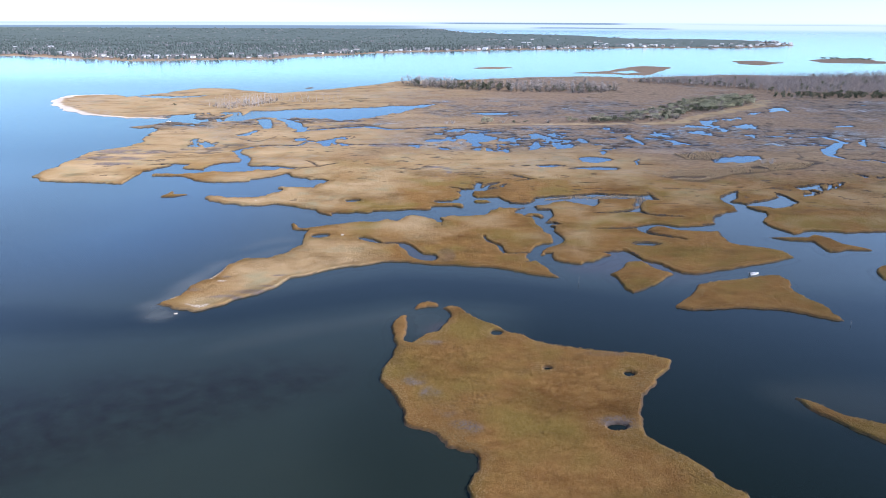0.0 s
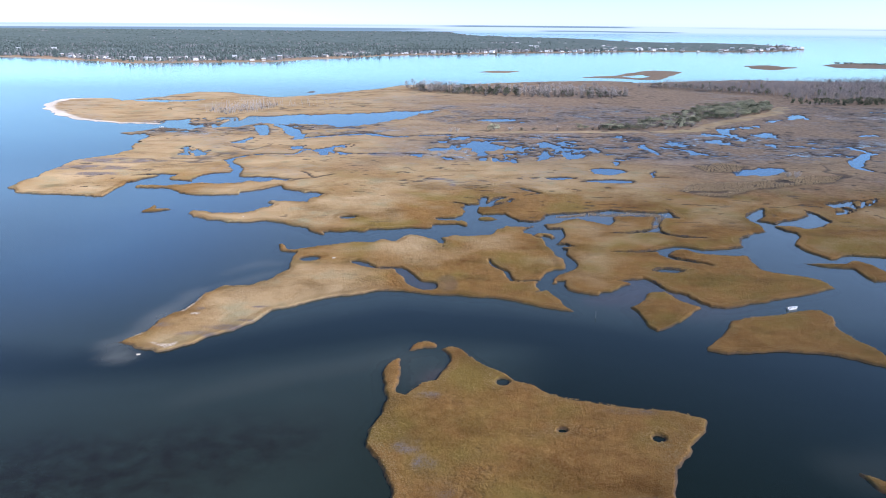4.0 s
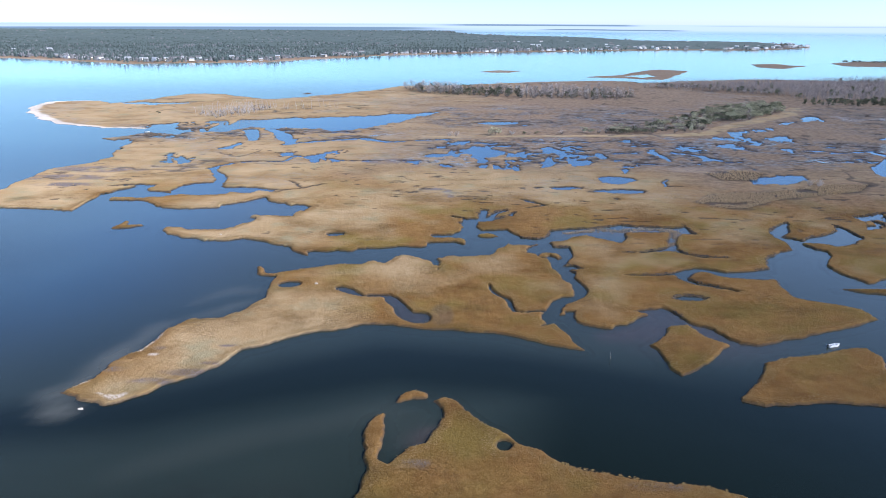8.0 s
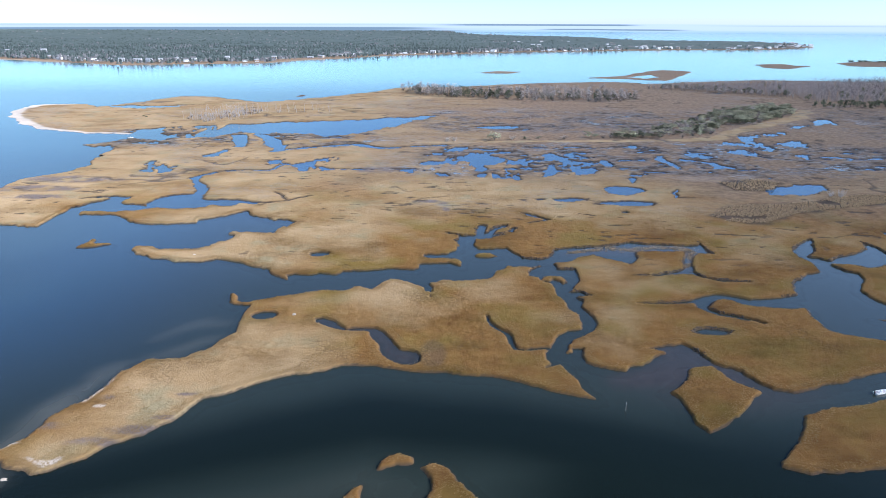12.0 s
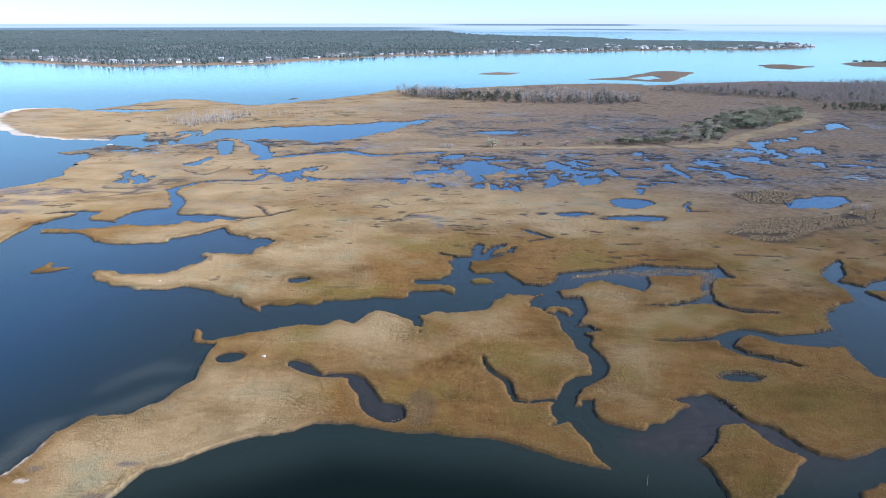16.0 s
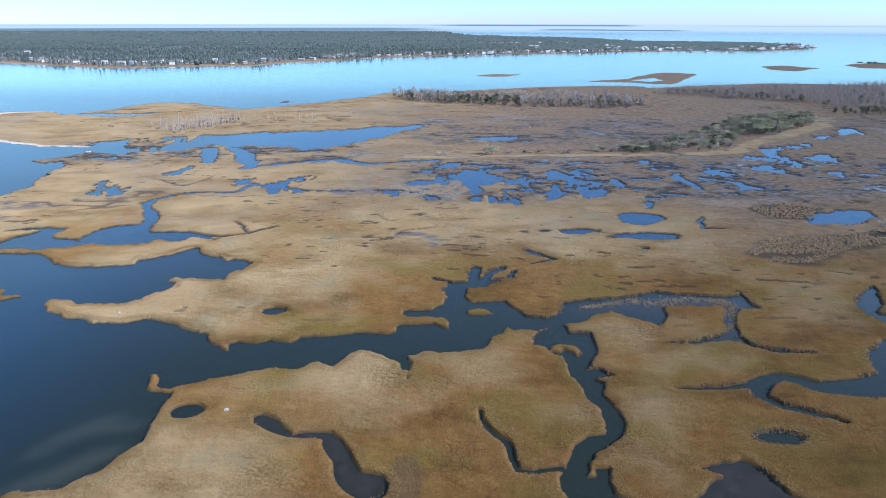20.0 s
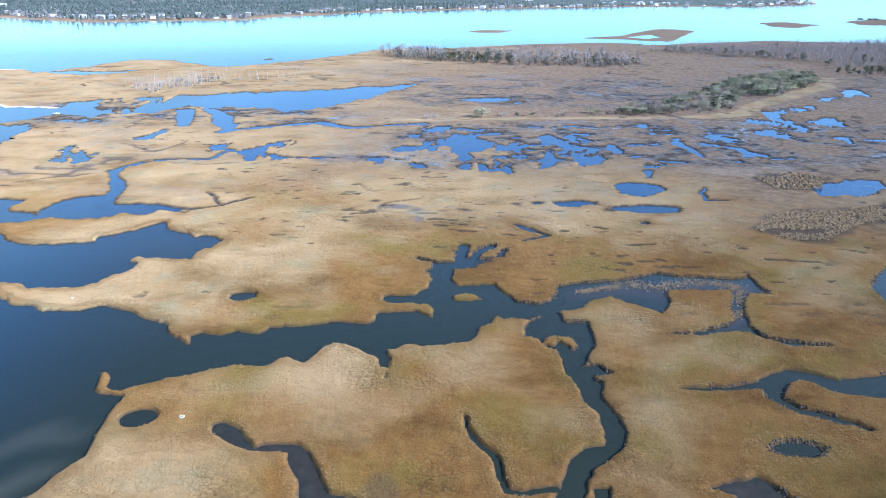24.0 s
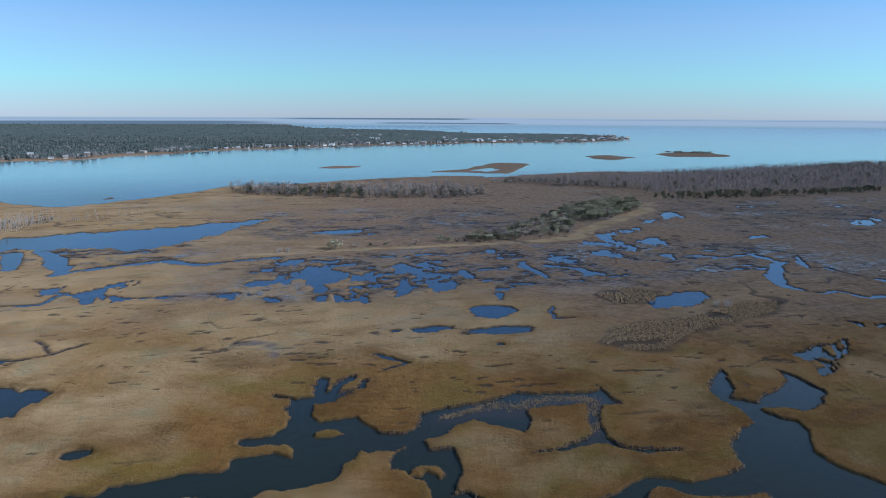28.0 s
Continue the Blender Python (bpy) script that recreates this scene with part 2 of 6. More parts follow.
def water_material():
    """Turbid tidal water: a faintly coloured body, clear enough to show the banks' feet, with reflected sky blue
    painted into far pools, under a rippled mirror.
    """
    m, nt, b = material("water")
    nt.nodes.remove(b)
    body = mix(nt, noise_tex(nt, 0.02, 4, 0.6), (0.024, 0.037, 0.032), (0.038, 0.052, 0.042))
    # the blue of reflected sky is painted into the body of far water
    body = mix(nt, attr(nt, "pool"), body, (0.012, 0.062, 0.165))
    body = mix(nt, attr(nt, "deep"), body, (0.006, 0.011, 0.008))
    weed = math_node(nt, "MULTIPLY", attr(nt, "weed"), spread(nt, noise_tex(nt, 0.16, 8, 0.8), 0.36, 0.62))
    body = mix(nt, math_node(nt, "MULTIPLY", weed, 0.85), body, (0.015, 0.011, 0.010))
    body = mix(nt, attr(nt, "flat"), body, mix(nt, spread(nt, noise_tex(nt, 0.35, 6, 0.7), 0.35, 0.65), (0.040, 0.037, 0.034), (0.074, 0.067, 0.062)))
    body = mix(nt, attr(nt, "shoal"), body, mix(nt, noise_tex(nt, 0.07, 5, 0.65), (0.16, 0.17, 0.145), (0.30, 0.29, 0.24)))
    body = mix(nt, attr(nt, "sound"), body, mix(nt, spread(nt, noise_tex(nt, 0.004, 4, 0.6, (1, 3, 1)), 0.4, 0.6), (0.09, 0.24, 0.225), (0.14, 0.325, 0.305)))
    clear = node(nt, "BsdfTransparent", Color=(0.75, 0.8, 0.78, 1))
    turbid = node(nt, "BsdfDiffuse", Color=body)
    inner = nt.nodes.new("ShaderNodeMixShader")
    nt.links.new(math_node(nt, "MULTIPLY_ADD", attr(nt, "deep"), 0.17, 0.82), inner.inputs[0])
    nt.links.new(clear.outputs[0], inner.inputs[1])
    nt.links.new(turbid.outputs[0], inner.inputs[2])
    gloss = node(nt, "BsdfGlossy", Color=(1, 1, 1, 1), Roughness=0.11)
    f = nt.nodes.new("ShaderNodeFresnel")
    f.inputs["IOR"].default_value = 1.345
    bm = node(nt, "Bump", Height=math_node(nt, "ADD", noise_tex(nt, 0.9, 3, 0.6), noise_tex(nt, 0.12, 3, 0.6)), Distance=0.12, Strength=0.35)
    nt.links.new(bm.outputs["Normal"], gloss.inputs["Normal"])
    sh = nt.nodes.new("ShaderNodeMixShader")
    # the mirror is weakened where reflected sky blue is already painted in
    calm = math_node(nt, "MULTIPLY", attr(nt, "pool"), math_node(nt, "SUBTRACT", 1.0, attr(nt, "sound")))
    nt.links.new(math_node(nt, "MULTIPLY", f.outputs[0], math_node(nt, "MULTIPLY_ADD", calm, -0.22, 1.0)), sh.inputs[0])
    nt.links.new(inner.outputs[0], sh.inputs[1])
    nt.links.new(gloss.outputs[0], sh.inputs[2])
    nt.links.new(sh.outputs[0], nt.nodes["Material Output"].inputs["Surface"])
    return m


MARSH, BLADES, SEABED, WATER = marsh_material(), marsh_material(True), seabed_material(), water_material()

# ---- the plan: shorelines in metres ----
NEAR_ISLAND = [(6.9, 132.2), (6.0, 136.2), (8.4, 143.4), (7.3, 149.3), (1.7, 152.1), (-1.8, 157.6), (-9.4, 162.3), (-11.1, 170.2), (-14.7, 178.4), (-18.5, 186.0), (-18.2, 194.5), (-16.2, 199.4), (-13.6, 208.2), (-16.0, 214.5), (-17.6, 224.5), (-15.1, 231.3), (-12.3, 233.9), (-12.7, 223.6), (-12.1, 213.7), (-9.7, 211.2), (-5.1, 218.2), (-1.6, 219.1), (1.3, 226.6), (2.7, 236.6), (-1.6, 241.3), (3.4, 243.0), (7.4, 238.8), (13.1, 230.2), (22.0, 219.4), (30.6, 212.4), (39.2, 208.7), (47.8, 206.3), (56.3, 204.4), (64.7, 202.9), (71.3, 200.2), (68.4, 194.6), (62.8, 188.1), (60.7, 182.3), (56.2, 177.5), (53.3, 168.4), (51.0, 157.0), (54.1, 153.8), (59.1, 147.8), (63.1, 140.1), (67.3, 133.0), (62.0, 104.0)] + \
    [(50.0, 92.0), (25.0, 90.0), (8.0, 104.0)]
NEAR_HOOK = [(-10.9, 238.5), (-10.1, 244.5), (-6.0, 247.3), (-2.2, 245.6), (-1.3, 241.8), (-5.9, 241.3)]
SLIVER = [(98.2, 177.2), (101.8, 174.2), (107.5, 167.4), (115.2, 163.3), (128.0, 150.0), (128.0, 140.0), (109.6, 153.7), (105.9, 159.3), (103.0, 164.6), (99.9, 170.3)]
MID_ISLET = [(68.7, 277.6), (75.9, 284.2), (78.3, 291.6), (85.5, 292.8), (89.0, 284.6), (94.4, 277.3), (88.2, 270.1), (80.0, 262.0), (73.0, 256.8), (70.6, 260.9), (71.1, 269.7)]
RIGHT_ISLAND = [(85.2, 242.3), (92.1, 252.4), (100.5, 264.6), (107.7, 269.1), (117.6, 271.2), (128.1, 274.7), (138.3, 276.8), (139.4, 270.2), (135.7, 258.8), (136.9, 250.1), (140.0, 243.5), (140.1, 230.1), (132.7, 233.0), (125.5, 239.0), (114.3, 241.6), (101.8, 240.9), (91.1, 239.7)]
EDGE_ISLET = [(181.3, 282.2), (186.5, 288.0), (198.0, 291.1), (202.2, 282.5), (187.9, 270.8), (179.1, 273.3)]
STRIP = [(156.0, 330.5), (175.1, 329.0), (180.6, 334.7), (186.0, 329.1), (186.7, 320.1), (195.9, 310.8), (184.7, 311.5), (174.7, 307.2), (173.9, 313.0), (176.5, 323.5), (165.6, 326.1)]
SPIT_MARSH = [(-104.2, 242.9), (-99.3, 250.4), (-97.8, 261.3), (-95.5, 266.6), (-92.3, 270.5), (-92.1, 277.9), (-92.2, 286.5), (-86.4, 295.1), (-75.8, 296.6), (-70.4, 303.5), (-67.3, 313.3), (-71.8, 300.3), (-68.6, 308.7), (-66.2, 315.9), (-66.5, 325.9), (-67.3, 334.5), (-66.7, 339.2), (-71.3, 338.9), (-75.6, 341.6), (-77.8, 351.1), (-75.0, 351.7), (-73.1, 348.1), (-72.6, 343.8), (-68.1, 341.9), (-66.6, 343.9), (-63.4, 345.3), (-58.4, 348.3), (-51.5, 350.4), (-46.2, 353.5), (-42.8, 355.4), (-34.3, 356.1), (-28.6, 359.4), (-24.1, 356.2), (-22.3, 360.1), (-19.8, 364.4), (-16.0, 366.8), (-9.8, 362.8), (-4.6, 358.0), (-1.0, 352.4), (-1.4, 346.8), (0.4, 347.4), (0.7, 354.9), (-1.4, 362.9), (3.0, 365.7), (12.9, 367.1), (21.1, 368.3)] + \
    [(23.8, 371.8), (24.9, 377.4), (29.4, 380.5), (31.0, 386.0), (34.8, 382.5), (41.9, 383.3), (45.2, 385.3), (40.1, 378.3), (39.4, 372.7), (43.3, 370.3), (43.8, 366.1), (47.0, 363.4), (47.7, 353.8), (47.6, 348.4), (49.9, 342.2), (50.6, 336.3), (52.2, 331.3), (52.3, 324.6), (50.7, 320.1), (47.0, 317.9), (42.0, 314.7), (40.4, 308.6), (38.0, 304.8), (36.4, 301.2), (36.9, 296.8), (38.1, 294.9), (36.2, 291.6), (40.4, 293.6), (42.4, 288.9), (44.3, 284.7), (47.5, 273.2), (43.6, 274.4), (36.5, 277.2), (30.4, 280.6), (24.1, 284.3), (17.4, 286.3), (10.6, 287.1), (5.1, 288.7), (1.7, 287.5), (-3.1, 287.4), (-8.8, 289.0), (-14.6, 291.4), (-21.9, 292.5), (-26.6, 291.5), (-30.8, 288.2), (-38.7, 286.9)] + \
    [(-46.3, 281.8), (-53.4, 275.6), (-60.6, 271.1), (-63.1, 265.8), (-67.6, 257.6), (-70.5, 252.9), (-76.6, 249.0), (-79.9, 242.8), (-85.8, 236.9), (-89.3, 235.8), (-92.5, 238.3), (-96.1, 238.8), (-98.5, 240.6)]
MAIN_MARSH = [(-68.3, 373.2), (-58.9, 366.7), (-59.4, 372.0), (-56.8, 373.5), (-51.3, 372.1), (-47.2, 375.8), (-39.7, 373.0), (-37.1, 376.7), (-28.8, 378.7), (-18.7, 380.7), (-7.2, 381.2), (-6.9, 386.4), (5.5, 388.1), (10.6, 385.0), (12.4, 389.9), (9.9, 394.9), (1.6, 395.7), (-5.0, 396.9), (-4.3, 400.1), (5.1, 401.1), (10.7, 406.1), (11.7, 414.4), (10.2, 421.4), (12.8, 428.9), (19.6, 430.9), (27.5, 432.2), (32.0, 431.0), (28.9, 427.8), (27.0, 422.8), (19.4, 422.2), (18.7, 411.7), (20.1, 408.4), (32.7, 410.1), (37.8, 397.0), (44.0, 394.0), (49.0, 397.1)] + \
    [(53.3, 403.5), (54.9, 408.2), (66.0, 413.2), (78.3, 415.3), (87.6, 420.5), (96.9, 417.6), (106.3, 415.7), (115.9, 414.8), (121.1, 416.8), (123.8, 430.7), (123.7, 416.9), (124.2, 403.4), (117.2, 402.4), (110.7, 390.2), (107.8, 380.2), (110.9, 372.8), (116.2, 369.3), (126.7, 366.9), (115.5, 367.9), (108.5, 370.9), (105.4, 376.0), (101.6, 377.4), (92.8, 374.4), (82.6, 374.3), (93.3, 375.9), (101.3, 378.9), (107.0, 384.0), (112.0, 398.8), (113.1, 407.0), (101.5, 406.8), (91.3, 404.9), (86.9, 394.1), (83.5, 387.0), (79.8, 389.8), (73.9, 396.1), (70.1, 400.0), (62.9, 396.9), (56.4, 391.2), (50.4, 387.4), (51.3, 381.5), (58.4, 381.5), (58.7, 372.2), (58.4, 365.2), (54.0, 357.0), (52.2, 353.9), (56.9, 355.5)] + \
    [(59.8, 350.9), (54.2, 349.4), (56.5, 345.9), (55.4, 340.4), (57.0, 330.6), (57.4, 324.6), (55.8, 319.0), (51.6, 314.7), (46.6, 311.6), (44.3, 305.8), (43.6, 301.2), (45.9, 301.2), (45.9, 304.9), (49.0, 304.9), (48.5, 298.6), (48.2, 295.3), (50.6, 293.6), (54.6, 291.3), (59.3, 290.2), (60.6, 292.9), (65.4, 293.8), (68.5, 296.2), (71.4, 299.7), (75.0, 301.5), (75.6, 303.3), (69.0, 305.1), (75.8, 307.0), (82.0, 309.0), (84.4, 304.3), (86.1, 299.8), (86.6, 295.6), (88.7, 292.6), (93.0, 290.0), (92.9, 288.2), (98.4, 279.0), (103.8, 277.7), (117.3, 282.8), (131.6, 288.7), (144.8, 294.1), (154.6, 300.5), (153.7, 308.5), (142.3, 315.1), (133.5, 319.3), (133.5, 330.2), (135.9, 338.9), (133.4, 352.1)] + \
    [(139.5, 353.7), (141.3, 361.2), (145.1, 369.3), (152.3, 376.2), (159.9, 381.3), (162.7, 390.8), (160.7, 397.2), (162.5, 405.9), (168.9, 418.0), (180.2, 431.2), (180.9, 426.4), (173.6, 412.3), (168.1, 400.5), (172.6, 394.8), (179.2, 401.0), (189.0, 406.3), (197.6, 412.3), (200.2, 422.6), (203.5, 417.4), (202.9, 406.5), (203.3, 399.5), (192.6, 387.8), (184.2, 383.6), (179.5, 387.4), (170.8, 389.1), (171.3, 382.3), (175.4, 377.8), (173.3, 369.9), (165.4, 357.5), (166.4, 349.3), (169.4, 341.9), (171.3, 336.4), (184.5, 342.6), (199.4, 338.9), (219.7, 341.1), (330.0, 350.0), (520.0, 380.0), (900, 430.0), (1500, 900), (1500, 1500), (1150, 1480), (727, 1361), (634, 1374), (542.4, 1388), (434.5, 1354), (363.1, 1319)] + \
    [(311.3, 1305), (331.9, 1323), (253.4, 1340), (157.7, 1314), (29.5, 1249), (-79.6, 1216), (-112.5, 1140), (-164.1, 1080), (-210.0, 1026), (-234.3, 1013), (-270.5, 1042), (-318.8, 1080), (-355.1, 1079), (-377.7, 1044), (-391.0, 995), (-411.8, 955), (-440.6, 983), (-475.9, 981), (-497.0, 965), (-490.5, 921), (-466.4, 865), (-424.6, 817), (-391.6, 782), (-356.3, 763), (-327.1, 749), (-286.5, 751), (-269.7, 729), (-284.1, 700), (-303.3, 685), (-266.9, 665), (-261.4, 632), (-251.4, 596.2), (-257.7, 576.7), (-271.4, 553.9), (-272.0, 537.3), (-270.5, 498.0), (-270.6, 461.9), (-256.9, 450.1), (-231.2, 445.6), (-202.4, 441.3), (-203.4, 458.1), (-201.6, 481.8), (-190.3, 503.7)] + \
    [(-207.1, 500.5), (-197.7, 508.7), (-180.8, 503.8), (-183.6, 492.1), (-178.2, 485.7), (-166.6, 486.8), (-166.8, 498.1), (-162.1, 509.1), (-148.2, 513.5), (-148.3, 524.3), (-156.0, 541.6), (-164.5, 559.2), (-162.9, 559.2), (-153.6, 544.1), (-145.6, 528.8), (-144.2, 517.8), (-138.2, 497.5), (-123.3, 500.5), (-112.5, 497.8), (-105.0, 495.9), (-101.6, 489.4), (-96.5, 491.3), (-100.4, 485.8), (-108.3, 489.3), (-113.7, 489.3), (-119.4, 482.8), (-128.4, 485.4), (-133.8, 479.2), (-143.5, 477.3), (-157.4, 478.9), (-163.1, 474.5), (-176.3, 470.2), (-191.6, 470.0)] + \
    [(-191.9, 465.2), (-189.1, 465.9), (-174.4, 464.5), (-165.5, 457.5), (-158.6, 451.6), (-147.5, 448.7), (-139.0, 446.0), (-131.1, 449.7), (-123.0, 450.5), (-123.4, 457.2), (-114.7, 463.6), (-108.2, 473.5), (-102.8, 474.4), (-101.1, 467.7), (-95.2, 465.4), (-88.1, 458.4), (-85.5, 453.9), (-81.7, 457.7), (-72.9, 452.5), (-76.3, 443.1), (-79.2, 437.0), (-78.8, 431.7), (-90.3, 432.2), (-101.4, 434.7), (-102.5, 431.4), (-97.9, 428.3), (-96.7, 422.1), (-103.1, 416.0), (-106.0, 410.3), (-111.9, 406.9), (-121.7, 405.7), (-126.4, 404.6), (-132.7, 408.9), (-138.0, 408.8), (-137.7, 404.4), (-133.8, 399.2), (-123.6, 393.2), (-113.3, 388.5), (-104.9, 387.2), (-98.7, 390.6), (-93.4, 392.1), (-84.1, 388.3), (-76.3, 382.8), (-69.7, 377.1)]
COVE_ISLET = [(-164.2, 407.2), (-164.5, 416.4), (-163.4, 422.3), (-159.1, 414.2), (-152.3, 412.2), (-157.8, 407.5)]
MUD_INLET = [(-39.6, 323.6), (-40.3, 327.1), (-38.2, 328.0), (-33.4, 325.0), (-31.1, 321.6), (-28.0, 318.3), (-26.9, 319.6), (-23.7, 319.9), (-18.4, 319.3), (-15.2, 316.5), (-12.2, 311.0), (-10.9, 306.7), (-8.8, 302.8), (-6.3, 302.6), (-3.7, 301.9), (-2.5, 298.3), (-2.9, 294.2), (-4.6, 292.3), (-7.4, 292.6), (-11.9, 296.0), (-13.8, 298.9), (-15.3, 302.8), (-16.3, 307.4), (-18.2, 310.3), (-20.1, 313.9), (-20.4, 316.5), (-25.2, 316.8), (-29.2, 317.0), (-33.7, 319.6), (-37.3, 322.5)]
ROUND_PONDS = [(-58.9, 330.1, 3.9, 3.7), (-51.7, 399.5, 3.9, 3.7), (94.7, 318.3, 5.4, 2.6), (113.1, 529.3, 11.8, 13.3), (106.2, 495.5, 14.1, 6.8), (59.1, 503.1, 3.1, 2.6), (77.4, 503.4, 10.5, 5.3), (101.7, 475.8, 2.4, 2.3), (47.9, 796.9, 18.8, 11.1), (17.8, 218.9, 1.9, 2.3), (55.1, 190.1, 1.5, 1.5), (44.6, 161.2, 2.3, 1.6), (31.3, 193.5, 0.8, 0.7), ]
CREEK_0 = [(20.8, 331.5, 0.3), (21.9, 324.3, 0.5), (24.9, 318.8, 0.7), (26.5, 313.5, 0.9), (27.2, 308.5, 1), (28.3, 304.2, 1), (31.3, 303.5, 0.9), (34.9, 304.2, 1), (38.0, 304.8, 1.2)]
CREEK_1 = [(135.8, 345.5, 5), (123.8, 343.7, 4), (116.9, 344.3, 3), (113.2, 348.2, 2.4), (108.4, 350.1, 2.4), (102.1, 346.7, 2.6), (96.0, 345.7, 1.8), (89.0, 344.0, 1.2), (83.9, 343.0, 0.8), (76.4, 344.2, 0.4)]
CREEK_2 = [(100.3, 345.1, 2.4), (98.8, 338.8, 1.7), (103.1, 332.9, 1.5), (108.8, 329.3, 1.2), (114.8, 326.7, 0.9)]
CREEK_3 = [(-151.6, 532.3, 3), (-160.3, 556.8, 2), (-159.0, 568.6, 1.2), (-152.9, 581.1, 1), (-132.6, 586.7, 1), (-119.8, 586.9, 1), (-117.2, 600.5, 1), (-114.6, 609.0, 1.5)]
CREEK_5 = [(-109.5, 492.0, 0.9), (-96.9, 492.2, 0.9), (-86.7, 496.5, 0.9), (-75.7, 509.7, 0.9)]
CREEK_6 = [(-99.6, 518.5, 0.6), (-87.1, 498.2, 0.6)]
CREEK_10 = [(45.8, 472.8, 1.5), (52.5, 467.9, 1.5), (57.2, 459.0, 1), (46.2, 452.3, 0.5)]
CREEK_11 = [(145.8, 532.4, 0.5), (139.8, 508.7, 1), (149.7, 508.0, 0.6)]
CREEK_15 = [(-181.3, 638.1, 2.5), (-178.6, 655.0, 1.5), (-174.5, 669.3, 1)]
FAR_BAR_A = [(64.2, 1554), (98.8, 1593), (161.0, 1600), (106.1, 1526)]
FAR_BAR_B = [(261.8, 1434), (334.5, 1489), (396.6, 1610), (456.9, 1663), (505.6, 1617), (421.1, 1468), (372.3, 1368), (320.5, 1388)]
FAR_BAR_C = [(706, 1850), (796, 1877), (823, 1796), (728, 1697), (707, 1732)]
FAR_BAR_D = [(945, 1916), (1068, 2017), (1130, 1950), (1095, 1794), (995, 1783), (937, 1814)]
FAR_BAR_E = [(-229.3, 1091), (-195.3, 1107), (-197.6, 1065)]
CHANNEL_ISLET = [(15.5, 398.5), (18, 401.5), (24, 401.5), (27, 398.4), (23, 396), (18, 396)]
CREEKS = [CREEK_0, CREEK_1, CREEK_2, CREEK_3, CREEK_5, CREEK_6, CREEK_10, CREEK_11, CREEK_15]
PONDS = [MUD_INLET]
# pools and thin creeks of the high marsh
PANNE_POOL_0 = [(-296, 770), (-274, 787), (-218, 806), (-175, 826), (-97, 848), (-8, 887), (-23, 857), (-50, 803), (-77, 756), (-106, 738), (-131, 753), (-154, 753), (-168, 747), (-190, 766), (-196, 744), (-210, 725), (-240, 724), (-248, 713), (-272, 719), (-292, 710), (-314, 719), (-322, 733), (-294, 728), (-280, 744)]
PANNE_POOL_1 = [(-133, 624), (-121, 627), (-116, 613), (-109, 607), (-101, 615), (-95, 627), (-84, 632), (-81, 629), (-85, 613), (-85, 598), (-79, 587), (-89, 582), (-95, 581), (-102, 587), (-106, 598), (-114, 606), (-122, 606), (-128, 612)]
PANNE_POOL_2 = [(-210, 580), (-208, 588), (-213, 601), (-212, 617), (-200, 610), (-189, 598), (-188, 580), (-191, 572), (-200, 578)]
PANNE_POOL_3 = [(7, 642), (26, 656), (37, 649), (47, 632), (59, 625), (58, 613), (45, 608), (28, 606), (14, 605), (4, 612), (-13, 606), (-17, 611), (-11, 622), (4, 622)]
PANNE_POOL_4 = [(-12, 645), (-5, 663), (0, 683), (20, 685), (16, 669), (3, 656), (-5, 648)]
PANNE_POOL_5 = [(44, 595), (51, 599), (51, 579), (51, 560), (42, 560), (34, 566), (26, 566), (28, 576), (36, 579), (43, 585)]
PANNE_POOL_6 = [(-31, 588), (-26, 593), (-16, 590), (-9, 585), (-12, 577), (-23, 577)]
PANNE_POOL_7 = [(-4, 580), (4, 577), (6, 568), (-0, 570)]
PANNE_POOL_8 = [(78, 647), (87, 658), (93, 639), (93, 629), (82, 625), (60, 617), (60, 624), (75, 629)]
PANNE_POOL_9 = [(93, 598), (109, 602), (107, 579), (93, 571), (89, 574)]
PANNE_POOL_10 = [(131, 582), (139, 587), (140, 577), (134, 569), (128, 572)]
PANNE_POOL_11 = [(151, 692), (166, 699), (155, 680), (149, 680)]
PANNE_POOL_12 = [(237, 704), (252, 720), (272, 761), (288, 761), (317, 772), (302, 750), (285, 740), (269, 720), (273, 709), (268, 681), (263, 671), (258, 687), (246, 698)]
PANNE_POOL_13 = [(281, 704), (302, 725), (309, 721), (303, 698), (300, 681), (288, 677), (290, 694)]
PANNE_POOL_14 = [(227, 667), (245, 677), (246, 658), (247, 640), (238, 643), (233, 658)]
PANNE_POOL_15 = [(274, 649), (282, 656), (282, 645), (283, 637), (273, 633)]
PANNE_POOL_16 = [(342, 811), (362, 821), (347, 796), (336, 796)]
PANNE_POOL_17 = [(378, 845), (403, 867), (392, 828), (374, 825)]
PANNE_POOL_18 = [(200, 530), (220, 542), (228, 549), (244, 548), (240, 531), (225, 521), (211, 516), (202, 520)]
PANNE_POOL_19 = [(-292, 682), (-282, 688), (-271, 676), (-264, 654), (-269, 643), (-280, 643), (-303, 680)]
PANNE_POOL_20 = [(384, 711), (408, 721), (402, 705), (378, 698)]
PANNE_POOL_21 = [(528, 762), (561, 779), (585, 791), (566, 763), (533, 747)]
PANNE_POOL_22 = [(220, 439), (240, 447), (256, 450), (245, 436), (232, 428), (228, 432), (218, 430)]
PANNE_POOL_23 = [(225, 429), (228, 425), (221, 416), (211, 413), (216, 421)]
PANNE_POOL_24 = [(280, 477), (294, 470), (288, 463), (279, 468)]
